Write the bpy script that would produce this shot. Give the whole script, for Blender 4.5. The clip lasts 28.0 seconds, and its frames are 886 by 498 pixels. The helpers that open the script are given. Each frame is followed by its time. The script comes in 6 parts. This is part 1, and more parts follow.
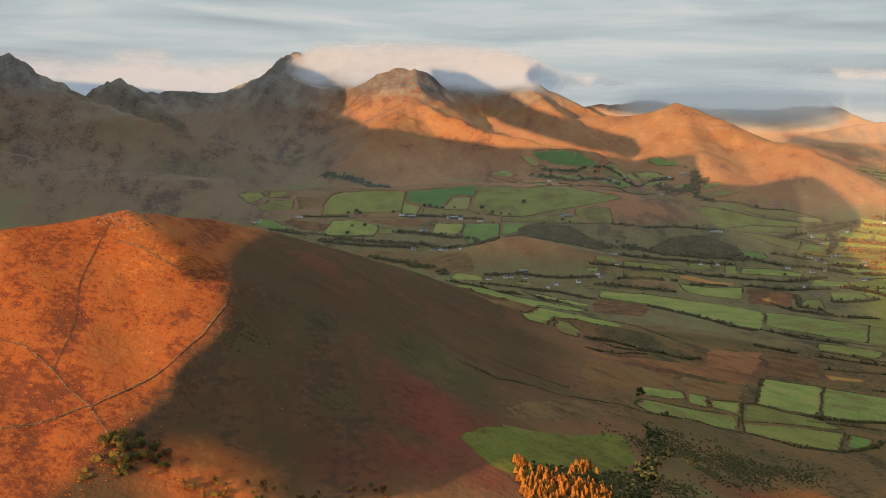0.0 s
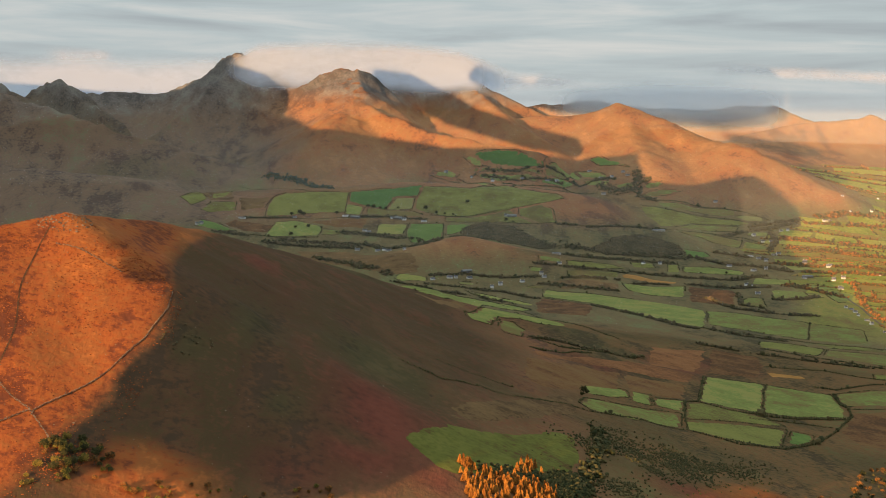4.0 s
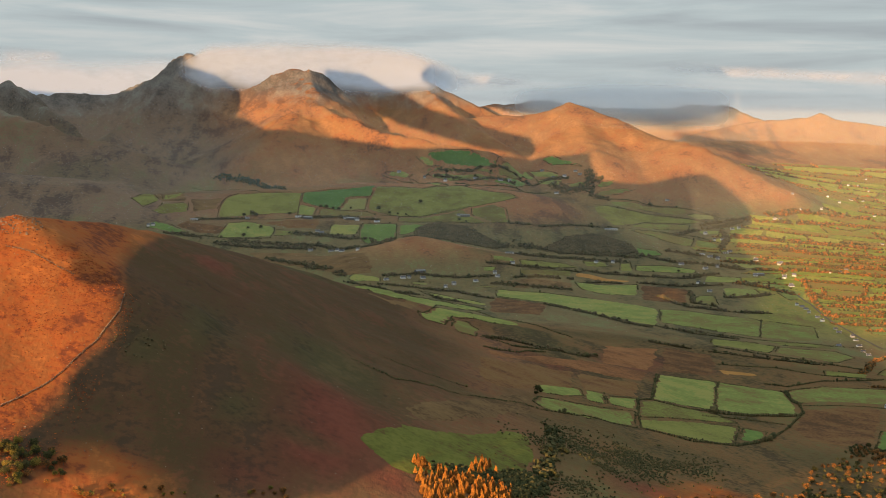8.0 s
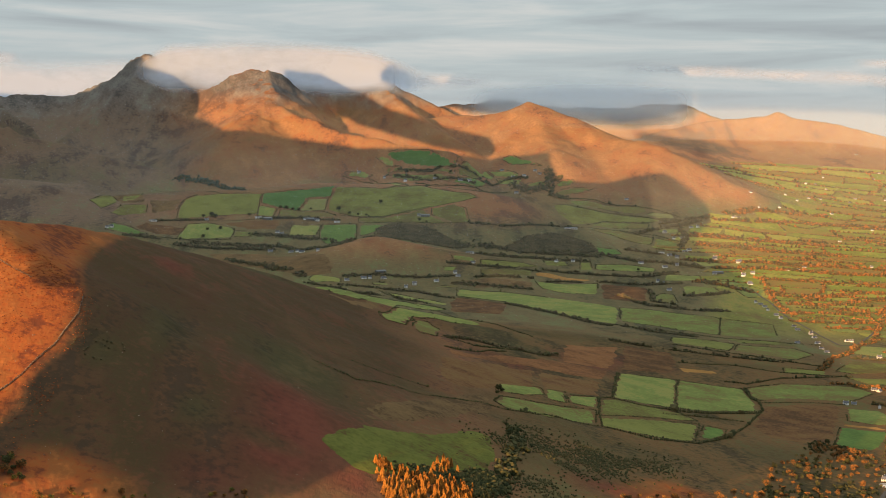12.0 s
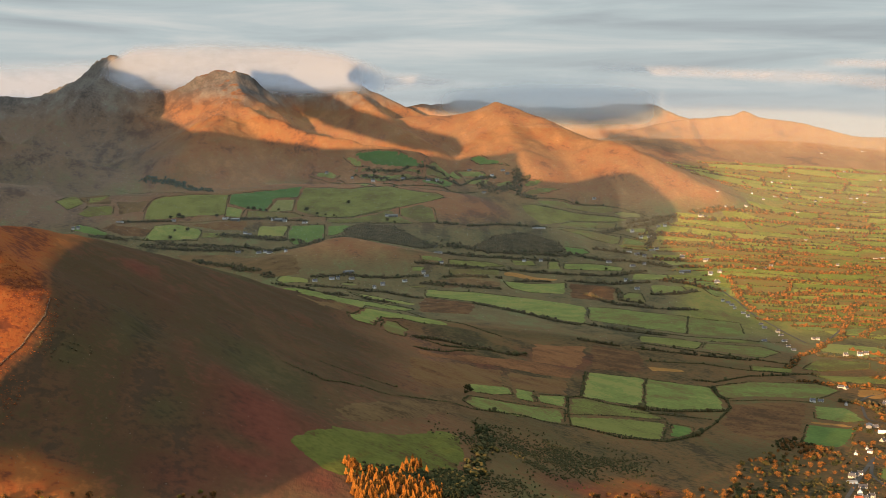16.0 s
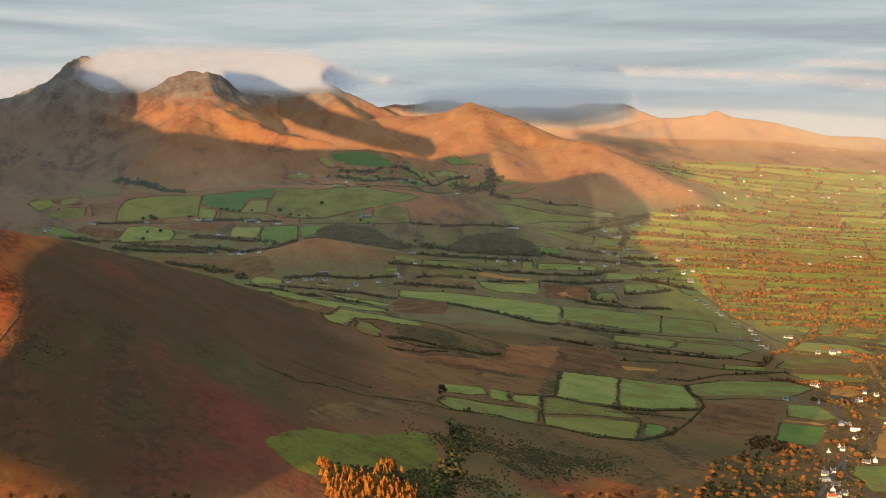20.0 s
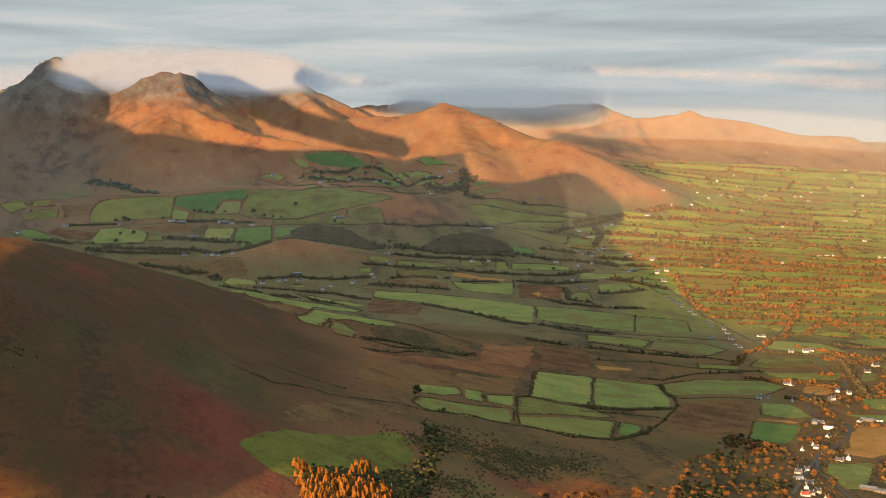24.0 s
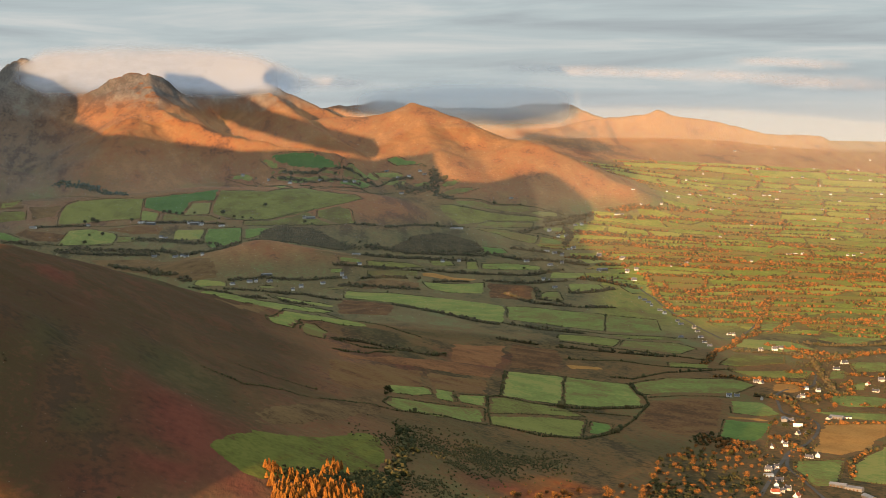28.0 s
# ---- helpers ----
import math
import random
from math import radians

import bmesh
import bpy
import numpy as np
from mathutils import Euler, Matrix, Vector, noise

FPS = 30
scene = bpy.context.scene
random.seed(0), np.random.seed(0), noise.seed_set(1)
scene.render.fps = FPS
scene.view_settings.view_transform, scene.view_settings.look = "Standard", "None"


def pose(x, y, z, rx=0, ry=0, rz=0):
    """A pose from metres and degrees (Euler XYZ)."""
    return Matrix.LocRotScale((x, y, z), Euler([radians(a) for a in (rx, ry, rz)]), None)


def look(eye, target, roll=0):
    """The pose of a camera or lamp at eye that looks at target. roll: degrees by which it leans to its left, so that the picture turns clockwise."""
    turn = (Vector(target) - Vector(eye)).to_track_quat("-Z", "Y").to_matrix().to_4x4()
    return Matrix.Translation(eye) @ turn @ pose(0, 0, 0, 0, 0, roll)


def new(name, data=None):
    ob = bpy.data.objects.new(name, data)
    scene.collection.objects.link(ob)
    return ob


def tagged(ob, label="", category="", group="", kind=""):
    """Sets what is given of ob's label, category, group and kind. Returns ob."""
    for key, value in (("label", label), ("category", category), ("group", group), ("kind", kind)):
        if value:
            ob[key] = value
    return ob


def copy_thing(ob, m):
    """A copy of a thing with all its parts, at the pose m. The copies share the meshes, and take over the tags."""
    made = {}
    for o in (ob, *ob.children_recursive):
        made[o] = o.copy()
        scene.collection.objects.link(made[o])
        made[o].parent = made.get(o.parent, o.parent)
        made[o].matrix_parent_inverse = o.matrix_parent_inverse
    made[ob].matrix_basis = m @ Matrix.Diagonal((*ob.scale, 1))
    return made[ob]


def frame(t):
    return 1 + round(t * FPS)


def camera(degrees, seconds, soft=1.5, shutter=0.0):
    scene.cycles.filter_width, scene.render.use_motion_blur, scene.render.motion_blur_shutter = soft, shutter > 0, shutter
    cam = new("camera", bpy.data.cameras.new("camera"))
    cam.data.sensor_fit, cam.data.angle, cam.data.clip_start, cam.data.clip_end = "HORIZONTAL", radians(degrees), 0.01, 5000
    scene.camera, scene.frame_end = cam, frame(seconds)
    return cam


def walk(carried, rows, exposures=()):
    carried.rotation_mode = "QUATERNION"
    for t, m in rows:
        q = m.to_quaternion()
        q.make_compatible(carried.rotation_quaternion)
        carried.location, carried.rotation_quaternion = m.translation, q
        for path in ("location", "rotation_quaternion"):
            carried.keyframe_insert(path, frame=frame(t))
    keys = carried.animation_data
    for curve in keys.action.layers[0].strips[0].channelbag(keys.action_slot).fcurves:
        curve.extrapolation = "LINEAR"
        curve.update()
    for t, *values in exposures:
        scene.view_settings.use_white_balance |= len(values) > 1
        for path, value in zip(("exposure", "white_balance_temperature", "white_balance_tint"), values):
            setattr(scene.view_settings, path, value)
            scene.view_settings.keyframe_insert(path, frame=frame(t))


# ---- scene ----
# ---- camera: it hovers and pans slowly to the right ----
cam = camera(32.38, 28.0, 0.85)
# seconds, turn to the left, tilt up, lean to the right, in degrees
TURNS = [
    (0, 0.007, -4.471, -1.186),
    (1, -0.504, -4.454, -1.155),
    (2, -1.059, -4.44, -1.115),
    (3, -1.601, -4.428, -1.07),
    (4, -2.109, -4.418, -1.019),
    (5, -2.584, -4.409, -0.965),
    (6, -3.031, -4.401, -0.908),
    (7, -3.458, -4.395, -0.849),
    (8, -3.868, -4.389, -0.79),
    (9, -4.265, -4.384, -0.731),
    (10, -4.646, -4.38, -0.673),
    (11, -5.012, -4.375, -0.616),
    (12, -5.359, -4.371, -0.56),
    (13, -5.686, -4.367, -0.507),
    (14, -5.995, -4.363, -0.457),
    (15, -6.285, -4.359, -0.409),
    (16, -6.56, -4.355, -0.363),
    (17, -6.821, -4.35, -0.32),
    (18, -7.071, -4.346, -0.279),
    (19, -7.313, -4.341, -0.239),
    (20, -7.549, -4.337, -0.201),
    (21, -7.783, -4.332, -0.164),
    (22, -8.02, -4.328, -0.127),
    (23, -8.265, -4.324, -0.089),
    (24, -8.524, -4.321, -0.05),
    (25, -8.802, -4.318, -0.007),
    (26, -9.098, -4.316, 0.039),
    (27, -9.393, -4.316, 0.09),
    (28, -9.64, -4.317, 0.148),
]
walk(cam, [(t, pose(0, 0, 340.0, 90 + tilt, 0, turn) @ pose(0, 0, 0, 0, 0, -lean)) for t, turn, tilt, lean in TURNS], [(0, 1.3), (28, 1.3)])

# ---- low sun behind the viewer's left shoulder, layered evening cloud ----
SUN_AZ, SUN_EL = radians(28.0), radians(7.5)  # the way the light travels, right of north, and its height
sun = new("sun", bpy.data.lights.new("sun", "SUN"))
sun.data.energy, sun.data.angle, sun.data.color = 5.0, radians(0.2), (1.0, 0.56, 0.25)
sun.matrix_world = look((0, 0, 0), (math.sin(SUN_AZ), math.cos(SUN_AZ), -math.tan(SUN_EL)))


def node(tree, kind, **inputs):
    n = tree.nodes.new(kind)
    for key, value in inputs.items():
        n.inputs[int(key[1:]) if key[0] == "i" and key[1:].isdigit() else key.replace("_", " ")].default_value = value
    return n


world = bpy.data.worlds.new("evening_sky")
scene.world = world
world.use_nodes = True
wt = world.node_tree
wt.nodes.clear()
sky = wt.nodes.new("ShaderNodeTexSky")
sky.sky_type, sky.sun_disc = "NISHITA", False
sky.sun_elevation, sky.sun_rotation = SUN_EL, SUN_AZ + math.pi
coords = wt.nodes.new("ShaderNodeTexCoord")
flat = node(wt, "ShaderNodeMapping")
flat.inputs["Scale"].default_value = (2.2, 2.2, 26.0)
streaks = node(wt, "ShaderNodeTexNoise", Scale=2.3, Detail=6.0, Roughness=0.55, Distortion=0.4)
shade = wt.nodes.new("ShaderNodeValToRGB")
shade.color_ramp.elements[0].position, shade.color_ramp.elements[0].color = 0.32, (0.36, 0.40, 0.435, 1)
shade.color_ramp.elements[1].position, shade.color_ramp.elements[1].color = 0.72, (0.70, 0.685, 0.665, 1)
mid = shade.color_ramp.elements.new(0.52)
mid.color = (0.48, 0.542, 0.565, 1)
cloud_light = node(wt, "ShaderNodeBackground", Strength=0.9)
# an overcast sky is brighter overhead than at the horizon
split = wt.nodes.new("ShaderNodeSeparateXYZ")
overhead = node(wt, "ShaderNodeMapRange", i1=0.08, i2=1.0, i3=0.40, i4=0.98)
wt.links.new(coords.outputs["Generated"], split.inputs[0])
wt.links.new(split.outputs["Z"], overhead.inputs[0])
wt.links.new(overhead.outputs[0], cloud_light.inputs["Strength"])
sky_light = node(wt, "ShaderNodeBackground", Strength=0.07)
both = node(wt, "ShaderNodeMixShader", i0=0.95)
out = wt.nodes.new("ShaderNodeOutputWorld")
wt.links.new(coords.outputs["Generated"], flat.inputs["Vector"])
wt.links.new(flat.outputs["Vector"], streaks.inputs["Vector"])
wt.links.new(streaks.outputs["Fac"], shade.inputs["Fac"])
low = node(wt, "ShaderNodeMapRange", i1=0.0, i2=0.035, i3=0.9, i4=0.0)
dusk = node(wt, "ShaderNodeMixRGB", Color2=(0.47, 0.52, 0.56, 1))
wt.links.new(split.outputs["Z"], low.inputs[0])
wt.links.new(low.outputs[0], dusk.inputs[0])
wt.links.new(shade.outputs["Color"], dusk.inputs[1])
wt.links.new(dusk.outputs[0], cloud_light.inputs["Color"])
wt.links.new(sky.outputs["Color"], sky_light.inputs["Color"])
wt.links.new(sky_light.outputs["Background"], both.inputs[1])
wt.links.new(cloud_light.outputs["Background"], both.inputs[2])
wt.links.new(both.outputs["Shader"], out.inputs["Surface"])

# ---- materials ----
def surface(name, colors, sizes=(40.0, 3.0), rough_=0.9, bump=0.3, per_piece=0.0, per_island=False):
    """A matt surface whose colours drift at two sizes in metres, with a fine relief."""
    m = bpy.data.materials.new(name)
    m.use_nodes = True
    t = m.node_tree
    bsdf = t.nodes["Principled BSDF"]
    bsdf.inputs["Roughness"].default_value = rough_
    bsdf.inputs["Specular IOR Level"].default_value = 0.2 if rough_ < 0.7 else 0.02
    geo = t.nodes.new("ShaderNodeNewGeometry")
    big = node(t, "ShaderNodeTexNoise", Scale=1 / sizes[0], Detail=5.0, Roughness=0.6)
    small = node(t, "ShaderNodeTexNoise", Scale=1 / sizes[1], Detail=4.0, Roughness=0.65)
    for n in (big, small):
        t.links.new(geo.outputs["Position"], n.inputs["Vector"])
    mix = node(t, "ShaderNodeMath", i1=0.55)
    mix.operation = "MULTIPLY"
    add = t.nodes.new("ShaderNodeMath")
    add.operation = "MULTIPLY_ADD"
    add.inputs[1].default_value = 0.45
    t.links.new(big.outputs["Fac"], mix.inputs[0])
    t.links.new(small.outputs["Fac"], add.inputs[0])
    t.links.new(mix.outputs["Value"], add.inputs[2])
    last = add
    if per_piece:
        who = t.nodes.new("ShaderNodeObjectInfo")
        vary = node(t, "ShaderNodeMath", i1=per_piece)
        vary.operation = "MULTIPLY_ADD"
        t.links.new(geo.outputs["Random Per Island"] if per_island else who.outputs["Random"], vary.inputs[0])
        t.links.new(add.outputs["Value"], vary.inputs[2])
        back = node(t, "ShaderNodeMath", i1=per_piece / 2)
        back.operation = "SUBTRACT"
        t.links.new(vary.outputs["Value"], back.inputs[0])
        last = back
    ramp = t.nodes.new("ShaderNodeValToRGB")
    el = ramp.color_ramp.elements
    el[0].position, el[1].position = 0.40, 0.60
    el[0].color, el[1].color = (*colors[0], 1), (*colors[-1], 1)
    for k, c in enumerate(colors[1:-1]):
        e = el.new(0.40 + 0.20 * (k + 1) / (len(colors) - 1))
        e.color = (*c, 1)
    t.links.new(last.outputs["Value"], ramp.inputs["Fac"])
    t.links.new(ramp.outputs["Color"], bsdf.inputs["Base Color"])
    if bump:
        b = node(t, "ShaderNodeBump", Strength=bump, Distance=sizes[1] * 0.35)
        t.links.new(small.outputs["Fac"], b.inputs["Height"])
        t.links.new(b.outputs["Normal"], bsdf.inputs["Normal"])
    return m


def land():
    """The open ground: grass moor, bracken, valley scrub and crag, each with its own colours, some holding painted sun,
    shade and haze, meeting in ragged edges.
    """
    m = bpy.data.materials.new("open_moor")
    m.use_nodes = True
    t = m.node_tree
    bsdf = t.nodes["Principled BSDF"]
    bsdf.inputs["Roughness"].default_value, bsdf.inputs["Specular IOR Level"].default_value = 0.95, 0.03
    geo = t.nodes.new("ShaderNodeNewGeometry")
    stretch = node(t, "ShaderNodeMapping")
    stretch.inputs["Scale"].default_value, stretch.inputs["Rotation"].default_value = (1.0, 0.35, 1.0), (0, 0, 0.35)
    t.links.new(geo.outputs["Position"], stretch.inputs["Vector"])
    sizes = (330.0, 46.0, 6.0)
    noises = [node(t, "ShaderNodeTexNoise", Scale=1 / s, Detail=6.0, Roughness=0.62) for s in sizes]
    for n in noises:
        t.links.new(stretch.outputs["Vector"] if n is not noises[2] else geo.outputs["Position"], n.inputs["Vector"])
    blend = node(t, "ShaderNodeMath", i1=0.38)
    blend.operation = "MULTIPLY"
    blend2 = node(t, "ShaderNodeMath", i1=0.36)
    blend2.operation = "MULTIPLY_ADD"
    blend3 = node(t, "ShaderNodeMath", i1=0.26)
    blend3.operation = "MULTIPLY_ADD"
    for a, b in ((noises[0].outputs["Fac"], blend.inputs[0]), (noises[1].outputs["Fac"], blend2.inputs[0]), (blend.outputs[0], blend2.inputs[2]), (noises[2].outputs["Fac"], blend3.inputs[0]), (blend2.outputs[0], blend3.inputs[2])):
        t.links.new(a, b)

    def ramp(colors):
        r = t.nodes.new("ShaderNodeValToRGB")
        el = r.color_ramp.elements
        el[0].position, el[1].position = 0.435, 0.565
        el[0].color, el[1].color = (*colors[0], 1), (*colors[-1], 1)
        for k, c in enumerate(colors[1:-1]):
            el.new(0.435 + 0.13 * (k + 1) / (len(colors) - 1)).color = (*c, 1)
        t.links.new(blend3.outputs[0], r.inputs["Fac"])
        return r.outputs["Color"]

    color = ramp([(0.114, 0.060, 0.036), (0.210, 0.094, 0.043), (0.180, 0.101, 0.048), (0.246, 0.126, 0.058)])
    covers = (
        ("scrubland", [(0.040, 0.034, 0.016), (0.088, 0.062, 0.027), (0.13, 0.07, 0.03), (0.10, 0.086, 0.034)]),
        ("grassmoor", [(0.064, 0.047, 0.037), (0.118, 0.083, 0.056), (0.140, 0.088, 0.057), (0.118, 0.104, 0.060)]),
        ("dale", [(0.055, 0.05, 0.026), (0.1, 0.086, 0.04), (0.125, 0.09, 0.042), (0.115, 0.115, 0.05)]),
        # darker than the bracken so that the near hill's flank reads as shaded
        ("shaded_heath", [(0.040, 0.029, 0.017), (0.066, 0.037, 0.020), (0.056, 0.040, 0.019), (0.084, 0.042, 0.023)]),
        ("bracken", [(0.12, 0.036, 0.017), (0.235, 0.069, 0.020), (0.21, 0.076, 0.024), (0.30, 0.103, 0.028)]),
        ("russet", [(0.06, 0.026, 0.018), (0.10, 0.034, 0.022), (0.125, 0.042, 0.026)]),
        ("gorse", [(0.026, 0.028, 0.013), (0.045, 0.046, 0.02), (0.06, 0.05, 0.022), (0.075, 0.058, 0.026)]),
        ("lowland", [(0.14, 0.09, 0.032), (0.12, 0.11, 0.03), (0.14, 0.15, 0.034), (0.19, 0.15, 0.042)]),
        ("crag_and_haze", [(0.07, 0.068, 0.065), (0.12, 0.11, 0.1), (0.16, 0.15, 0.13)]),
    )
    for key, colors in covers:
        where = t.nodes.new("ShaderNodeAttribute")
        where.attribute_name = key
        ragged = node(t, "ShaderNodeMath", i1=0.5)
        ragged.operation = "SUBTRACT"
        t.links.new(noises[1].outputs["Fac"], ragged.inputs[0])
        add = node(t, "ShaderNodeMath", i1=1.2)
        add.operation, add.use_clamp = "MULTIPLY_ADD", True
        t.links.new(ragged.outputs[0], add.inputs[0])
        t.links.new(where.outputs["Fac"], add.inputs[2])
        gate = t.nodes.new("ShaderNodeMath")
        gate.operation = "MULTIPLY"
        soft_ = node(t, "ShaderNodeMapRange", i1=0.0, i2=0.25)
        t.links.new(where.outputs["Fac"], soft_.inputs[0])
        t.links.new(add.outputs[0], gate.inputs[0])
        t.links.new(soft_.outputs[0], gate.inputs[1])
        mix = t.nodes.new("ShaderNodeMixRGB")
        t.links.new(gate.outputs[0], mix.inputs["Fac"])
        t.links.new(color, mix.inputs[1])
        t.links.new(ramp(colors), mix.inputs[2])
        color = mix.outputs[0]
    t.links.new(color, bsdf.inputs["Base Color"])
    bump = node(t, "ShaderNodeBump", Strength=0.5, Distance=2.0)
    t.links.new(noises[2].outputs["Fac"], bump.inputs["Height"])
    bump2 = node(t, "ShaderNodeBump", Strength=0.45, Distance=9.0)
    t.links.new(noises[1].outputs["Fac"], bump2.inputs["Height"])
    t.links.new(bump.outputs["Normal"], bump2.inputs["Normal"])
    t.links.new(bump2.outputs["Normal"], bsdf.inputs["Normal"])
    return m


MAT_MOOR = land()

MAT_PASTURE = surface("pasture", [(0.125, 0.10, 0.036), (0.124, 0.144, 0.04), (0.138, 0.168, 0.046), (0.19, 0.185, 0.055)], (45.0, 5.0), bump=0.2, per_piece=0.2)
MAT_LUSH = surface("sown_grass", [(0.052, 0.098, 0.028), (0.072, 0.125, 0.035)], (60.0, 6.0), bump=0.1)
MAT_SWARD = surface("bright_sward", [(0.075, 0.112, 0.031), (0.09, 0.138, 0.036), (0.115, 0.16, 0.042)], (50.0, 5.0), bump=0.15, per_piece=0.1)
MAT_OLIVE = surface("rough_grass", [(0.095, 0.075, 0.028), (0.12, 0.125, 0.034), (0.15, 0.15, 0.042)], (45.0, 4.0), bump=0.3, per_piece=0.12)
MAT_HAY = surface("mown_hay", [(0.13, 0.13, 0.045), (0.18, 0.17, 0.06)], (40.0, 4.0), bump=0.15)
MAT_STUBBLE = surface("stubble", [(0.22, 0.11, 0.032), (0.31, 0.165, 0.05)], (40.0, 3.0), bump=0.2)
MAT_BROWN = surface("heather", [(0.07, 0.04, 0.02), (0.125, 0.064, 0.028), (0.14, 0.084, 0.034)], (35.0, 4.0), bump=0.5, per_piece=0.15)
MAT_RED = surface("russet_moor", [(0.10, 0.05, 0.024), (0.165, 0.075, 0.032), (0.19, 0.095, 0.04)], (35.0, 4.0), bump=0.5, per_piece=0.08)
MAT_WOOD = surface("leafless_wood", [(0.06, 0.054, 0.03), (0.085, 0.07, 0.038), (0.11, 0.082, 0.045)], (30.0, 2.5), bump=0.4, per_piece=0.2, per_island=True)
MAT_HEDGE = surface("hedge_leaves", [(0.042, 0.046, 0.022), (0.068, 0.066, 0.03), (0.095, 0.076, 0.034)], (25.0, 2.0), bump=0.4, per_piece=0.25, per_island=True)
MAT_AUTUMN = surface("autumn_leaves", [(0.06, 0.044, 0.02), (0.14, 0.07, 0.026), (0.22, 0.096, 0.028)], (30.0, 1.5), bump=0.4, per_piece=0.3, per_island=True)
MAT_LARCH = surface("larch_needles", [(0.15, 0.065, 0.018), (0.25, 0.1, 0.02), (0.3, 0.135, 0.028)], (12.0, 1.0), bump=0.4, per_piece=0.2)
MAT_DARKLEAF = surface("dark_scrub", [(0.026, 0.031, 0.014), (0.048, 0.05, 0.02), (0.07, 0.06, 0.025)], (14.0, 1.5), bump=0.4, per_piece=0.25, per_island=True)
MAT_SPRUCE = surface("spruce_needles", [(0.035, 0.05, 0.038), (0.05, 0.066, 0.048), (0.062, 0.076, 0.055)], (30.0, 3.0), bump=0.4, per_piece=0.2, per_island=True)
MAT_BARK = surface("bark", [(0.05, 0.038, 0.028), (0.11, 0.085, 0.065)], (2.0, 0.3))
MAT_TRACK = surface("trodden_peat", [(0.05, 0.026, 0.014), (0.10, 0.05, 0.024)], (8.0, 1.0), bump=0.3)
MAT_STONE = surface("field_stone", [(0.07, 0.054, 0.042), (0.12, 0.092, 0.07), (0.19, 0.15, 0.11)], (6.0, 0.8), bump=0.5, per_piece=0.3, per_island=True)
MAT_ROAD = surface("asphalt", [(0.068, 0.061, 0.051), (0.096, 0.086, 0.072)], (20.0, 1.0), bump=0.1)
MAT_WALL = surface("white_render", [(0.42, 0.4, 0.36), (0.56, 0.54, 0.51), (0.7, 0.69, 0.67)], (6.0, 0.6), bump=0.05, per_piece=0.4)
MAT_SLATE = surface("slate_roof", [(0.05, 0.052, 0.06), (0.1, 0.1, 0.11)], (3.0, 0.4), rough_=0.6, bump=0.2, per_piece=0.4)
MAT_TILE = surface("red_roof", [(0.2, 0.06, 0.035), (0.3, 0.1, 0.06)], (3.0, 0.4), bump=0.2)
MAT_TIN = surface("corrugated_tin", [(0.09, 0.095, 0.1), (0.17, 0.175, 0.18)], (5.0, 0.5), rough_=0.45, bump=0.2, per_piece=0.4)
MAT_BLUE = surface("blue_cladding", [(0.16, 0.24, 0.34), (0.24, 0.33, 0.44)], (5.0, 0.5), rough_=0.5)
MAT_DOOR = surface("painted_wood", [(0.08, 0.05, 0.03), (0.14, 0.09, 0.05)], (1.0, 0.2), rough_=0.5)
MAT_GLASS = surface("window_glass", [(0.02, 0.024, 0.03), (0.04, 0.045, 0.05)], (1.0, 0.5), rough_=0.08, bump=0.0)

MAT_PLAIN = surface("plain_grass", [(0.175, 0.118, 0.036), (0.16, 0.142, 0.032), (0.13, 0.15, 0.027), (0.155, 0.178, 0.032), (0.22, 0.205, 0.044)], (60.0, 6.0), bump=0.15, per_piece=0.27, per_island=True)

MAT_GOLD = surface("yellow_leaves", [(0.05, 0.058, 0.018), (0.12, 0.105, 0.026), (0.2, 0.14, 0.032)], (10.0, 1.0), bump=0.4, per_piece=0.25, per_island=True)
MAT_MEADOW = surface("rushy_meadow", [(0.076, 0.048, 0.019), (0.081, 0.082, 0.020), (0.095, 0.102, 0.023), (0.114, 0.112, 0.027)], (28.0, 4.0), bump=0.3)

MAT_SHADE_CLOUD = surface("shade_cloud", [(0.6, 0.6, 0.62), (0.75, 0.74, 0.74)], (120.0, 20.0), bump=0.3)
MAT_BRACKEN = surface("dead_bracken", [(0.11, 0.034, 0.016), (0.19, 0.056, 0.018), (0.26, 0.085, 0.024)], (18.0, 1.2), bump=0.3, per_piece=0.4, per_island=True)
MAT_VALE = surface("valley_grass", [(0.065, 0.042, 0.02), (0.11, 0.068, 0.032), (0.122, 0.078, 0.035), (0.15, 0.09, 0.04)], (30.0, 3.5), bump=0.4, per_piece=0.1)
# ---- the lie of the land ----
EYE = 340.0  # the eye's height over the valley floor
RIDGES = []  # (points x, y, z along the crest, half width, sharpness)


def ridge(points, width, sharp=1.2):
    RIDGES.append((np.array(points, float), width, sharp))


def valley(x, y):
    """The valley floor: flat by the village, rising towards the mountains."""
    s = x * 0.087 + y * 0.996
    return np.interp(s, (2000, 2500, 2900, 3250, 3600, 3950, 4250, 4600, 5000), (0, 5, 32, 72, 120, 185, 250, 312, 331))


def hash_grid(i, j, seed):
    n = np.sin(i * 127.1 + j * 311.7 + seed * 74.7) * 43758.5453
    return n - np.floor(n)


def value_noise(x, y, seed=0):
    i, j = np.floor(x), np.floor(y)
    fx, fy = x - i, y - j
    fx, fy = fx * fx * fx * (fx * (fx * 6 - 15) + 10), fy * fy * fy * (fy * (fy * 6 - 15) + 10)
    a, b, c, d = (hash_grid(i + p, j + q, seed) for p, q in ((0, 0), (1, 0), (0, 1), (1, 1)))
    return (a * (1 - fx) + b * fx) * (1 - fy) + (c * (1 - fx) + d * fx) * fy


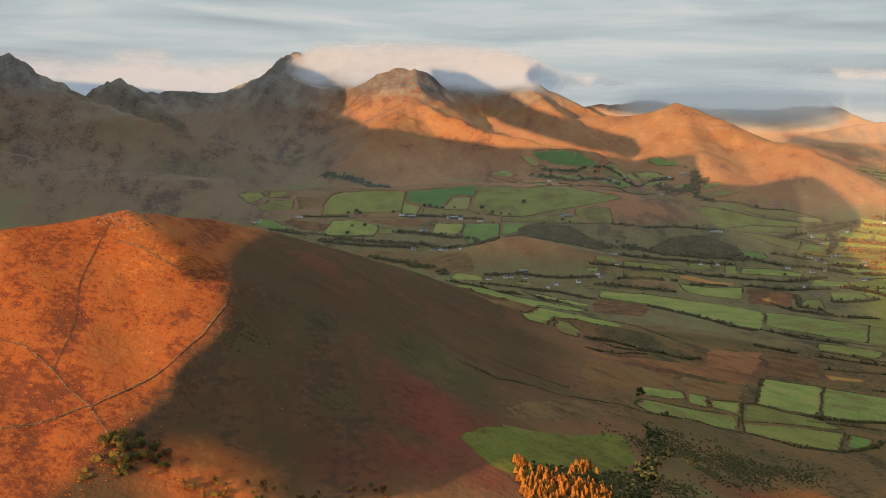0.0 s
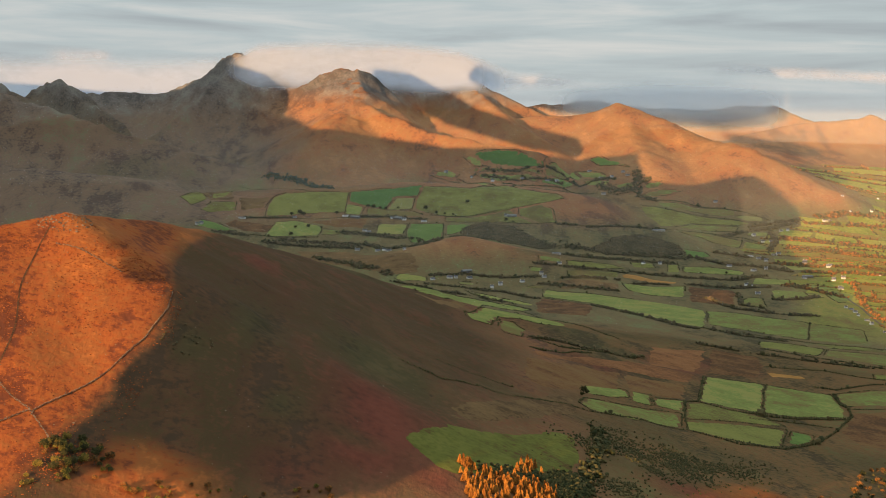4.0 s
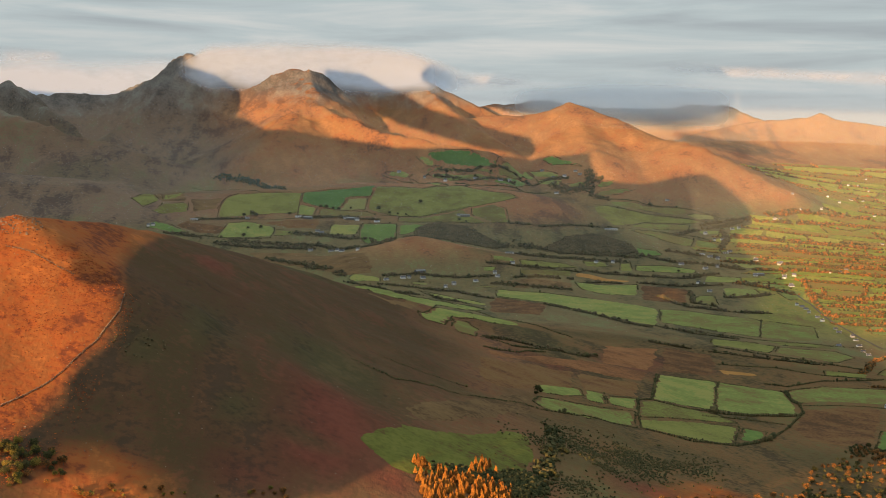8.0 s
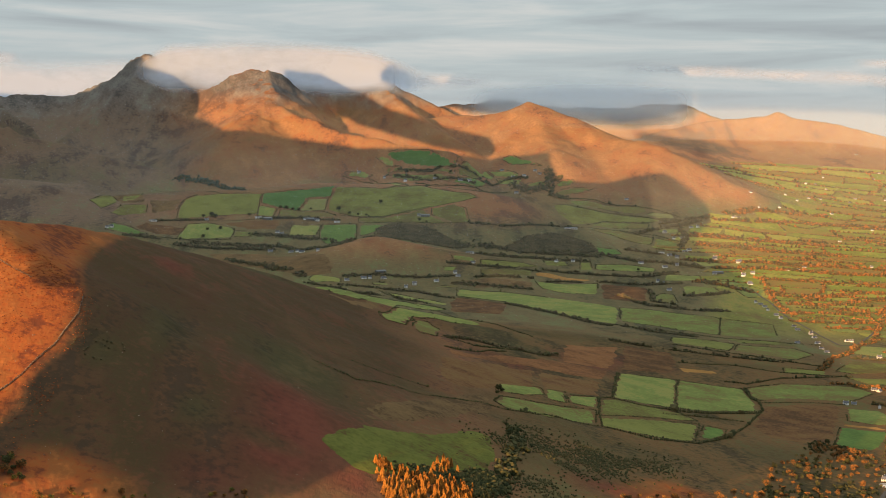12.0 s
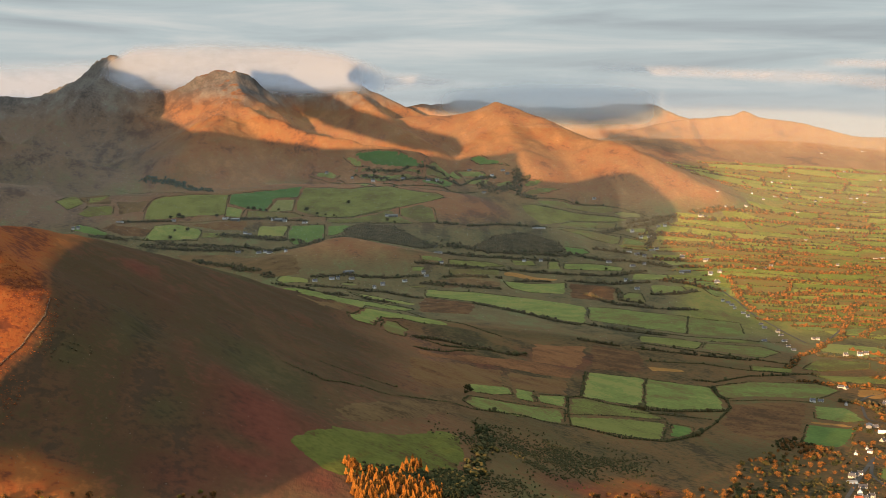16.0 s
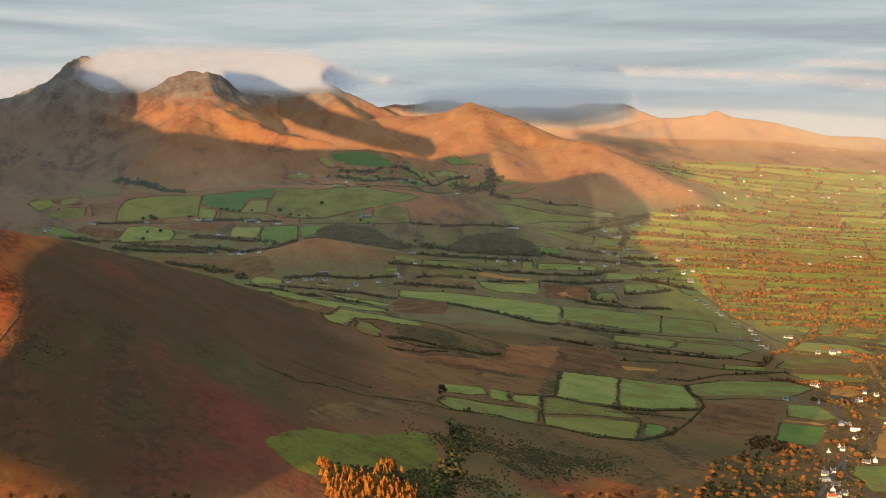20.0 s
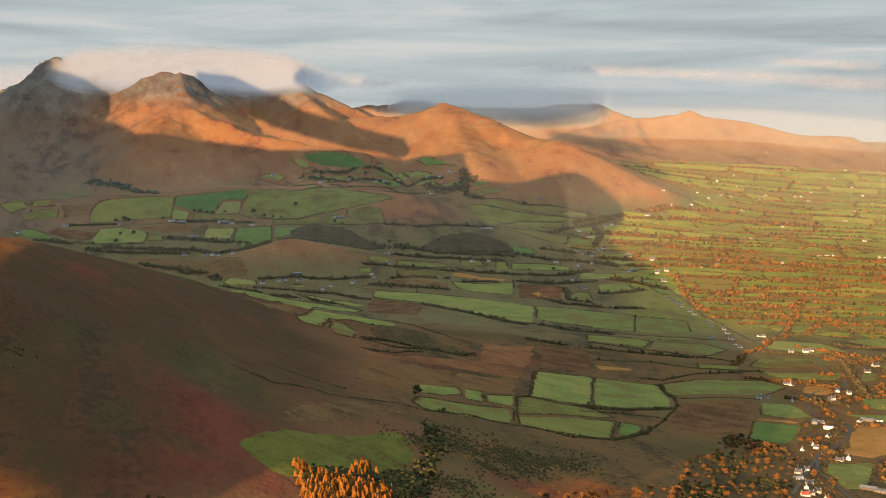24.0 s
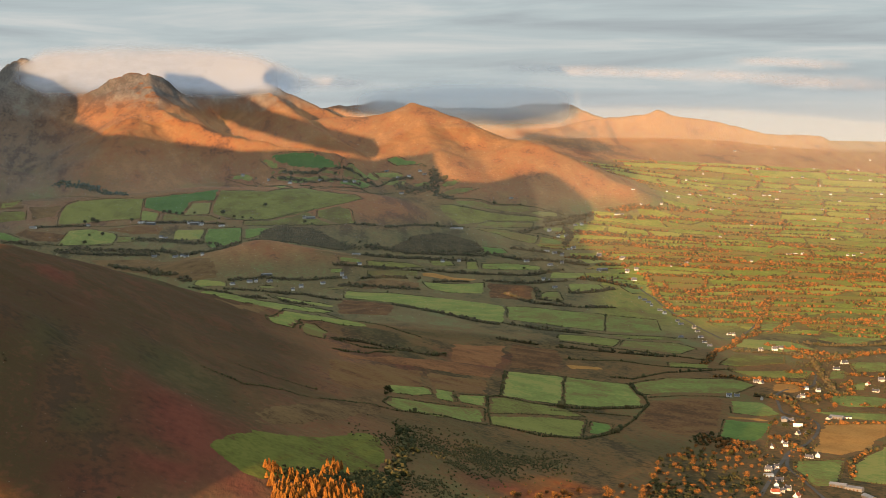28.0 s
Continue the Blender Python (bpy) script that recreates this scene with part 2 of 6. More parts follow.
def rough(x, y, size, octaves=4, seed=0):
    """Layered noise, about -1 to 1, with its largest bumps of that size in metres."""
    total, amp, norm = 0.0, 1.0, 0.0
    for k in range(octaves):
        a = 0.6 * k + 0.4
        u, v = x * math.cos(a) - y * math.sin(a), x * math.sin(a) + y * math.cos(a)
        total = total + amp * (value_noise(u / size * 2 ** k + 17, v / size * 2 ** k - 9, seed + k) * 2 - 1)
        norm, amp = norm + amp, amp * 0.52
    return total / norm


def lie(x, y):
    """At x, y (arrays): the ground's height, its rise over the valley floor, and the near hill's share of it."""
    x, y = np.asarray(x, float), np.asarray(y, float)
    base = valley(x, y)
    warp_x, warp_y = x + 9 * rough(x, y, 150, 3, 5), y + 9 * rough(x, y, 150, 3, 9)
    power, near = np.zeros_like(base), None
    for points, width, sharp in RIDGES:
        best, lift = np.full(base.shape, 1e9), np.zeros_like(base)
        over = points[:, 2] - valley(points[:, 0], points[:, 1])
        for a, b, za, zb in zip(points[:-1], points[1:], over[:-1], over[1:]):
            d = b[:2] - a[:2]
            px, py = warp_x, warp_y
            t = np.clip(((px - a[0]) * d[0] + (py - a[1]) * d[1]) / (d @ d), 0, 1)
            dist = np.hypot(px - a[0] - t * d[0], py - a[1] - t * d[1])
            rise = (za + (zb - za) * t) * np.exp(-(dist / width) ** sharp)
            lift = np.maximum(lift, rise)
        near = lift if near is None else near
        power = power + np.maximum(lift, 0.01) ** 10
    rise = power ** (1 / 10)
    z = base + rise
    gully = np.abs(rough(x, y, 170, 4, 31))
    far = np.clip((np.hypot(x, y) - 2400) / 1500, 0, 1)
    z = z - np.clip(rise - 25, 0, 160) * far * 0.18 * (0.30 - gully)
    fine = np.abs(rough(x, y, 75, 3, 33))
    z = z - np.clip(rise - 40, 0, 170) * far * 0.12 * (0.22 - fine) * np.clip((450 - x) / 400, 0.15, 1)
    z = z + rough(x, y, 60, 3, 50) * (0.7 + np.clip(rise, 0, 120) * 0.016)
    return z, rise, near


def height(x, y):
    return lie(x, y)[0]


ridge([(-429, 958, 246), (-354, 1020, 257), (-308, 1056, 263), (-271, 1097, 269), (-235, 1126, 277), (-202, 1223, 265), (-170, 1369, 249), (-128, 1535, 224), (-67, 1739, 185), (12, 1950, 141), (92, 2098, 100), (190, 2222, 42)], 370, 1.25)  # near hill with a rocky top
ridge([(52, 3050, 95), (164, 3146, 124), (305, 3085, 95)], 150, 1.5)  # brown knoll in the valley
ridge([(-479, 3528, 180), (-249, 3611, 192), (72, 3659, 209), (288, 3649, 207), (403, 3577, 190)], 230, 1.8)  # low green hill
ridge([(-1891, 3694, 558), (-1503, 3922, 539), (-1277, 4075, 535), (-1188, 4133, 514), (-1138, 4230, 472), (-1052, 4324, 436)], 260, 1.1)  # left mountain
ridge([(-1166, 4108, 422), (-1033, 4122, 416), (-936, 4094, 390), (-790, 4044, 343), (-671, 3964, 314), (-530, 3894, 283)], 210, 1.5)  # its shoulder
ridge([(-1581, 3455, 326), (-1179, 3591, 282), (-854, 3621, 235), (-614, 3628, 213)], 260, 1.6)  # lower moor
ridge([(-1015, 4405, 429), (-957, 4397, 467), (-933, 4402, 477), (-907, 4408, 465), (-867, 4456, 438)], 110, 1.0)  # small peak
ridge([(-924, 4384, 458), (-828, 4281, 402), (-707, 4171, 338)], 60, 1.3)  # its spur
ridge([(-890, 4574, 436), (-801, 4621, 442), (-667, 4642, 447), (-597, 4622, 477), (-544, 4608, 505), (-497, 4588, 538), (-471, 4581, 554), (-450, 4578, 554), (-416, 4591, 537), (-367, 4615, 505), (-257, 4653, 454)], 190, 1.0)  # back wall and pyramid
ridge([(-478, 4545, 505), (-525, 4449, 444), (-577, 4352, 384), (-629, 4274, 330)], 110, 1.1)  # pyramid left buttress
ridge([(-436, 4539, 489), (-393, 4443, 430), (-352, 4356, 373), (-314, 4279, 330)], 90, 1.1)  # pyramid right buttress
ridge([(-299, 4761, 474), (-238, 4764, 531), (-204, 4766, 558), (-169, 4767, 550), (-107, 4769, 504)], 140, 1.0)  # hidden top
ridge([(-384, 4544, 374), (-317, 4529, 442), (-249, 4493, 473), (-165, 4447, 503), (-129, 4438, 497), (-91, 4429, 507), (-34, 4500, 496), (16, 4620, 479), (120, 4678, 475), (242, 4554, 482), (327, 4558, 454), (421, 4561, 414), (554, 4526, 345)], 140, 1.1)  # main mountain
ridge([(-128, 4428, 497), (-82, 4289, 441), (-129, 4138, 383), (-145, 3987, 325)], 220, 1.6)  # first spur
ridge([(-46, 4180, 400), (106, 4009, 339), (248, 3902, 313), (371, 3832, 291)], 110, 1.5)  # its apron
ridge([(246, 4533, 478), (279, 4401, 435), (336, 4217, 373), (412, 4029, 316)], 130, 1.4)  # third spur
ridge([(439, 4398, 385), (545, 4336, 399), (638, 4273, 422), (722, 4158, 390), (793, 4043, 347), (882, 3902, 311), (919, 3811, 287)], 210, 1.6)  # rounded hump
ridge([(882, 3902, 311), (921, 3821, 287), (958, 3781, 268), (1019, 3733, 244), (1069, 3678, 214)], 115, 1.6)  # its low foot
ridge([(637, 4263, 416), (650, 4038, 346), (654, 3825, 283)], 180, 1.6)  # its front
ridge([(381, 4825, 416), (487, 4815, 432), (646, 4797, 446), (752, 4781, 429), (962, 4743, 424), (1084, 4717, 432), (1188, 4692, 437), (1274, 4669, 398), (1393, 4635, 360)], 45, 1.3)  # far blue mountains
ridge([(1101, 4631, 348), (1219, 4601, 378), (1303, 4578, 393), (1402, 4549, 399), (1439, 4537, 411), (1485, 4523, 399), (1582, 4489, 380), (1734, 4411, 338), (1888, 4348, 331)], 60, 1.3)  # far lit hills


def column_angles():
    """Degrees right of north: dense ahead, sparse elsewhere."""
    return np.concatenate([np.arange(-19.0, 29.5, 0.075), np.arange(29.5, 341.0, 2.0)])


# patches of red heather: x, y, half width, half depth
RUSSET = [(-109, 1311, 14, 40), (-82, 1219, 18, 50), (-62, 1102, 14, 40), (-15, 1044, 26, 40), (8, 1049, 34, 40), (-13, 947, 34, 34), (-53, 903, 24, 22), (-32, 1086, 10, 25), (0, 993, 34, 40), (360, 1865, 45, 90), (230, 1670, 45, 45), (445, 1952, 40, 60), (231, 1111, 30, 30), (34, 945, 20, 20)]

# patches of dark heath and gorse, likewise; those in the right-hand wood paint its ground shade
GORSE_AND_SHADE = [(-26, 1160, 26, 60), (-4, 1164, 24, 60), (26, 1150, 22, 50), (-58, 1685, 30, 50), (-27, 1729, 30, 60), (-90, 1092, 20, 60), (-131, 1006, 14, 25), (-64, 970, 16, 25), (-20, 964, 22, 14), (243, 1988, 50, 60), (345, 2152, 55, 70), (430, 2206, 50, 60), (272, 1876, 40, 40), (311, 3100, 60, 25), (227, 1356, 50, 40), (275, 1283, 70, 45), (214, 1142, 50, 25), (136, 1273, 60, 30), (435, 1568, 40, 22), (464, 1390, 60, 60), (454, 1266, 50, 40), (613, 2035, 60, 30)]


def ground_mesh(material):
    az = np.radians(column_angles())
    r = np.concatenate([np.linspace(0.01, 700, 30), np.arange(706, 1500, 5.0), np.arange(1500, 2600, 7.5), np.arange(2600, 4905, 7.5), [4930.0]])
    R, A = np.meshgrid(r, az, indexing="ij")
    x, y = R * np.sin(A), R * np.cos(A)
    z, rise, near = lie(x, y)
    n, m = len(r), len(az)
    verts = np.stack([x, y, z], -1).reshape(-1, 3)
    i, j = np.meshgrid(np.arange(n - 1), np.arange(m), indexing="ij")
    k = (j + 1) % m
    faces = np.stack([i * m + j, i * m + k, (i + 1) * m + k, (i + 1) * m + j], -1).reshape(-1, 4)
    mesh = bpy.data.meshes.new("ground")
    mesh.vertices.add(len(verts))
    mesh.vertices.foreach_set("co", verts.astype(np.float32).ravel())
    mesh.loops.add(faces.size)
    mesh.loops.foreach_set("vertex_index", faces.astype(np.int32).ravel())
    mesh.polygons.add(len(faces))
    mesh.polygons.foreach_set("loop_start", np.arange(0, faces.size, 4, dtype=np.int32))
    mesh.polygons.foreach_set("loop_total", np.full(len(faces), 4, np.int32))
    mesh.polygons.foreach_set("use_smooth", np.ones(len(faces), bool))
    mesh.materials.append(material)
    mesh.update()
    # what grows where: scrub on the valley floor, bare rock high and steep; near-hill bracken and heath also paint its
    # sun and shade
    slope = np.hypot(np.gradient(z, axis=0) / np.gradient(R, axis=0), np.gradient(z, axis=1) / np.maximum(np.gradient(A, axis=1) * R, 1.0))
    wild = 12 * rough(x, y, 260, 3, 61)
    cover = {
        "grassmoor": np.clip((-210 - x + 8 * wild) / 160, 0, 1) * np.clip((R - 2700) / 500, 0, 1),
        "dale": np.clip((60 - rise + wild) / 30, 0, 1) * np.clip((R - 2150) / 400, 0, 1) * np.clip((4250 - R) / 350, 0, 1),
        # heath paints the near hill's shaded flank darker than its sunlit bracken
        "shaded_heath": np.clip((near + wild - 80) / 60, 0, 1) * np.clip((2600 - R) / 500, 0, 1),
        # bracken ends along the shadow line on the hill
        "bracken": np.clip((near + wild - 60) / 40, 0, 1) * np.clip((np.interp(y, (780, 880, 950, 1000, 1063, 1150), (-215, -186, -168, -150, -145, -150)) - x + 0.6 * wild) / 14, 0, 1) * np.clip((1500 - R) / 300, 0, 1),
        "scrubland": np.clip((np.where(R < 2600, 110, 34) - rise + wild) / 26, 0, 1) * np.clip((4150 - R) / 350, 0, 1),
        "russet": sum(np.exp(-((x - a) / w) ** 2 - ((y - b) / h) ** 2) for a, b, w, h in RUSSET) * np.clip(0.8 + wild / 12, 0, 1),
        "gorse": np.clip(sum(0.62 * np.exp(-((x - a) / w) ** 2 - ((y - b) / h) ** 2) for a, b, w, h in GORSE_AND_SHADE) + np.clip(rough(x, y, 330, 4, 71) * 1.6 - 0.3, 0, 0.35) * np.clip((R - 2900) / 500, 0, 1) * np.clip((rise - 30) / 40, 0, 1) * np.clip((300 - x) / 200, 0.2, 1), 0, 0.85),
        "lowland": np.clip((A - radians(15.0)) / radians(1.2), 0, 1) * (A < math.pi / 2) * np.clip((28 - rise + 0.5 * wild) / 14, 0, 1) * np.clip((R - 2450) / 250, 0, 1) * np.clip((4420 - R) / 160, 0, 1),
        # rock, and grey painted over the left peaks in place of shaded blue haze
        "crag_and_haze": np.maximum(np.clip((z - 395 + 2 * wild) / 60, 0, 1) * np.clip((slope - 0.35) / 0.3, 0, 1), np.clip((z - 340 + 3 * wild) / 90, 0, 1) * np.clip((-260 - x + 4 * wild) / 90, 0, 1) * np.clip((x + 1050) / 120, 0.25, 1) * 0.8),
    }
    knoll = 1 - np.exp(-((x - 170) / 170) ** 2 - ((y - 3130) / 75) ** 2)
    for key in ("dale", "scrubland"):
        cover[key] = cover[key] * knoll
    # small pools of sunlight, painted by giving the ground bracken's brighter colour
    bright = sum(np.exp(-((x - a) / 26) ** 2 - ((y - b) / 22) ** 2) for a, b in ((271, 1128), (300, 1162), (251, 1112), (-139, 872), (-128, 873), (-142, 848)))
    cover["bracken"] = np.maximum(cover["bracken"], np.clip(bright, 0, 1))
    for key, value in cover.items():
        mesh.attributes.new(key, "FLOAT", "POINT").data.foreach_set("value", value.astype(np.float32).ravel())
    return mesh


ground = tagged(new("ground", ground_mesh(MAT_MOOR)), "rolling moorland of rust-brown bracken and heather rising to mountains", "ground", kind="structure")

# ---- builders ----
from mathutils.geometry import delaunay_2d_cdt

RNG = np.random.default_rng(7)


def mesh_from(name, verts, faces, material, smooth=False):
    """A mesh from vertex and triangle or quad arrays."""
    verts, faces = np.asarray(verts, np.float32), np.asarray(faces, np.int32)
    k = faces.shape[1]
    mesh = bpy.data.meshes.new(name)
    mesh.vertices.add(len(verts))
    mesh.vertices.foreach_set("co", verts.ravel())
    mesh.loops.add(faces.size)
    mesh.loops.foreach_set("vertex_index", faces.ravel())
    mesh.polygons.add(len(faces))
    mesh.polygons.foreach_set("loop_start", np.arange(0, faces.size, k, dtype=np.int32))
    mesh.polygons.foreach_set("loop_total", np.full(len(faces), k, np.int32))
    mesh.polygons.foreach_set("use_smooth", np.full(len(faces), smooth))
    mesh.materials.append(material)
    mesh.update()
    return mesh


def part(name, bm, material, parent, label=""):
    mesh = bpy.data.meshes.new(name)
    bm.to_mesh(mesh)
    bm.free()
    mesh.materials.append(material)
    ob = new(name, mesh)
    ob.parent = parent
    if label:
        ob["label"] = label
    return ob


GOLD = (1 + 5 ** 0.5) / 2
ICO = np.array([(-1, GOLD, 0), (1, GOLD, 0), (-1, -GOLD, 0), (1, -GOLD, 0), (0, -1, GOLD), (0, 1, GOLD), (0, -1, -GOLD), (0, 1, -GOLD), (GOLD, 0, -1), (GOLD, 0, 1), (-GOLD, 0, -1), (-GOLD, 0, 1)]) / 1.9
ICO_FACES = np.array([(0, 11, 5), (0, 5, 1), (0, 1, 7), (0, 7, 10), (0, 10, 11), (1, 5, 9), (5, 11, 4), (11, 10, 2), (10, 7, 6), (7, 1, 8), (3, 9, 4), (3, 4, 2), (3, 2, 6), (3, 6, 8), (3, 8, 9), (4, 9, 5), (2, 4, 11), (6, 2, 10), (8, 6, 7), (9, 8, 1)])


def clumps(name, centres, sizes, material, uneven=0.35):
    """Many ragged leaf clumps in one mesh; sizes: half extents x, y, z of each."""
    centres, sizes = np.asarray(centres, float), np.asarray(sizes, float)
    n = len(centres)
    turn = RNG.uniform(0, 6.28, n)
    shape = ICO[None] * (1 + RNG.uniform(-uneven, uneven, (n, 12, 1)))
    c, s = np.cos(turn)[:, None], np.sin(turn)[:, None]
    shape = np.stack([shape[..., 0] * c - shape[..., 1] * s, shape[..., 0] * s + shape[..., 1] * c, shape[..., 2]], -1)
    verts = centres[:, None] + shape * sizes[:, None]
    faces = ICO_FACES[None] + 12 * np.arange(n)[:, None, None]
    return mesh_from(name, verts.reshape(-1, 3), faces.reshape(-1, 3), material)


def on_ground(xy, lift=0.0):
    xy = np.asarray(xy, float)
    return np.column_stack([xy, height(xy[:, 0], xy[:, 1]) + lift])


def along(points, step):
    """Points every step metres along a line."""
    points = np.asarray(points, float)
    out = []
    for a, b in zip(points[:-1], points[1:]):
        k = max(1, int(np.hypot(*(b - a)) / step))
        out.append(a + (b - a) * (np.arange(k) / k)[:, None])
    return np.concatenate(out + [points[-1:]])


def hedgerow(points, high=1.6, material=None, label="dark overgrown hedgerow of hawthorn and bramble", trees=0.05, gaps=0.2):
    """A hedge of ragged clumps, with a taller tree here and there."""
    p = along(points, 1.1)
    keep = np.convolve(RNG.uniform(0, 1, len(p)), np.ones(9) / 9, "same")[: len(p)] > gaps + 0.2
    p = p[keep] + RNG.normal(0, 0.5, (keep.sum(), 2))
    if len(p) < 3:
        return
    h = high * RNG.uniform(0.3, 1.0, len(p)) * (1 + 0.5 * rough(p[:, 0], p[:, 1], 40, 2, 12))
    tall = RNG.uniform(0, 1, len(p)) < trees * 0.5
    h[tall] *= RNG.uniform(1.6, 2.6, tall.sum())
    w = np.where(tall, h * 0.5, RNG.uniform(0.5, 1.0, len(p)) * (0.6 + 0.2 * high))
    c = on_ground(p)
    c[:, 2] += h * 0.45
    ob = new("hedgerow", clumps("hedgerow", c, np.column_stack([w, w, h * 0.6]), material or MAT_HEDGE))
    tagged(ob, label, "hedge", kind="stuff")


FIELDS = []  # corners of the fields laid out one by one


def contains(corners, p):
    hit = np.zeros(len(p), bool)
    for a, b in zip(corners, np.roll(corners, -1, 0)):
        cross = (a[1] > p[:, 1]) != (b[1] > p[:, 1])
        hit ^= cross & (p[:, 0] < (b[0] - a[0]) * (p[:, 1] - a[1]) / (b[1] - a[1] + 1e-9) + a[0])
    return hit


def plot(corners, material, label, category, hedged=False):
    """A field with any number of corners, draped over the ground; its edges wander a little, and a thin hedge may run round it."""
    ring = np.array(corners, float)
    FIELDS.append(ring)
    ring = ring + (ring - ring.mean(0)) * 0.015
    nxt = np.roll(ring, -1, 0)
    ring = np.stack([0.95 * ring + 0.05 * nxt, 0.05 * ring + 0.95 * nxt], 1).reshape(-1, 2)
    ring = along(np.vstack([ring, ring[:1]]), 5.0)[:-1]
    stray = 1.0 if hedged else 2.6
    ring = ring + stray * np.column_stack([2.5 * rough(ring[:, 0], ring[:, 1], 40, 4, 3), 3.5 * rough(ring[:, 0], ring[:, 1], 45, 4, 8)])
    lo, hi = ring.min(0), ring.max(0)
    step = max(8.0, math.sqrt((hi - lo).prod() / 1500))
    gx, gy = np.meshgrid(np.arange(lo[0], hi[0], step), np.arange(lo[1], hi[1], step))
    grid = np.column_stack([gx.ravel(), gy.ravel()])
    grid = grid[contains(ring, grid)]
    grid = grid[[np.hypot(*(ring - g).T).min() > step * 0.45 for g in grid]] if len(grid) else grid
    n = len(ring)
    points, _, faces, source, *_ = delaunay_2d_cdt([Vector(p) for p in np.vstack([ring, grid])], [(k, (k + 1) % n) for k in range(n)], [], 1, 0.01)
    verts = on_ground(np.array([tuple(p) for p in points]), 0.45 + 0.03 * (len(FIELDS) % 7))
    verts[[any(k < n for k in old) for old in source], 2] -= 0.9
    tagged(new("field", mesh_from("field", verts, [tuple(f) for f in faces], material, True)), label, category, "valley fields", "structure")
    if hedged:
        far_ = float(np.hypot(*ring.mean(0)))
        for side in np.array_split(np.vstack([ring, ring[:1]]), 5):
            if RNG.uniform() < 0.75 and len(side) > 1:
                hedgerow(side, 0.8 + 0.3 * far_ / 1000, trees=0.04, gaps=0.18)


def strip(name, points, width, material, label, category, lift=0.6):
    """A road or track laid along a line."""
    p = along(points, 8.0)
    for _ in range(6):
        p[1:-1] = (p[:-2] + 2 * p[1:-1] + p[2:]) / 4
    d = np.gradient(p, axis=0)
    side = np.column_stack([-d[:, 1], d[:, 0]]) / np.hypot(d[:, 0], d[:, 1])[:, None] * width / 2
    verts = np.concatenate([on_ground(p + side, lift), on_ground(p - side, lift)])
    k, n = np.arange(len(p) - 1), len(p)
    faces = np.stack([k, k + n, k + n + 1, k + 1], -1)
    return tagged(new(name, mesh_from(name, verts, faces, material, True)), label, category, kind="structure")


def inside(corners, count):
    """Random places in a many-sided plot."""
    corners = np.asarray(corners, float)
    lo, hi = corners.min(0), corners.max(0)
    p = lo + (hi - lo) * RNG.uniform(0, 1, (count * 5, 2))
    return p[contains(corners, p)][:count]


# ---- cloud ----
def vapour(name, thickness, wisp=60.0, color=(0.85, 0.85, 0.86), spread=(0.35, 1.25), forward=0.72):
    """Thin cloud: lets light through, denser where its noise is high; fades by the weight stored on the mesh."""
    m = bpy.data.materials.new(name)
    m.use_nodes = True
    t = m.node_tree
    t.nodes.clear()
    geo = t.nodes.new("ShaderNodeNewGeometry")
    squash = node(t, "ShaderNodeMapping")
    squash.inputs["Scale"].default_value = (1, 1, 2.2)
    noise_ = node(t, "ShaderNodeTexNoise", Scale=1 / wisp, Detail=6.0, Roughness=0.55)
    weight = t.nodes.new("ShaderNodeAttribute")
    weight.attribute_name = "vapour"
    less = node(t, "ShaderNodeMapRange", i1=0.25, i2=0.7, i3=spread[0], i4=spread[1])
    alpha = t.nodes.new("ShaderNodeMath")
    alpha.operation, alpha.use_clamp = "MULTIPLY", True
    alpha2 = node(t, "ShaderNodeMath", i1=thickness)
    alpha2.operation, alpha2.use_clamp = "MULTIPLY", True
    clear = t.nodes.new("ShaderNodeBsdfTransparent")
    front = node(t, "ShaderNodeBsdfDiffuse", Color=(*color, 1))
    back = node(t, "ShaderNodeBsdfTranslucent", Color=(*color, 1))
    body = node(t, "ShaderNodeMixShader", i0=forward)
    mix = t.nodes.new("ShaderNodeMixShader")
    out_ = t.nodes.new("ShaderNodeOutputMaterial")
    t.links.new(geo.outputs["Position"], squash.inputs["Vector"])
    t.links.new(squash.outputs["Vector"], noise_.inputs["Vector"])
    t.links.new(noise_.outputs["Fac"], less.inputs[0])
    t.links.new(less.outputs[0], alpha.inputs[0])
    t.links.new(weight.outputs["Fac"], alpha.inputs[1])
    t.links.new(alpha.outputs["Value"], alpha2.inputs[0])
    t.links.new(alpha2.outputs["Value"], mix.inputs[0])
    t.links.new(front.outputs[0], body.inputs[1])
    t.links.new(back.outputs[0], body.inputs[2])
    t.links.new(clear.outputs[0], mix.inputs[1])
    t.links.new(body.outputs[0], mix.inputs[2])
    t.links.new(mix.outputs[0], out_.inputs["Surface"])
    return m


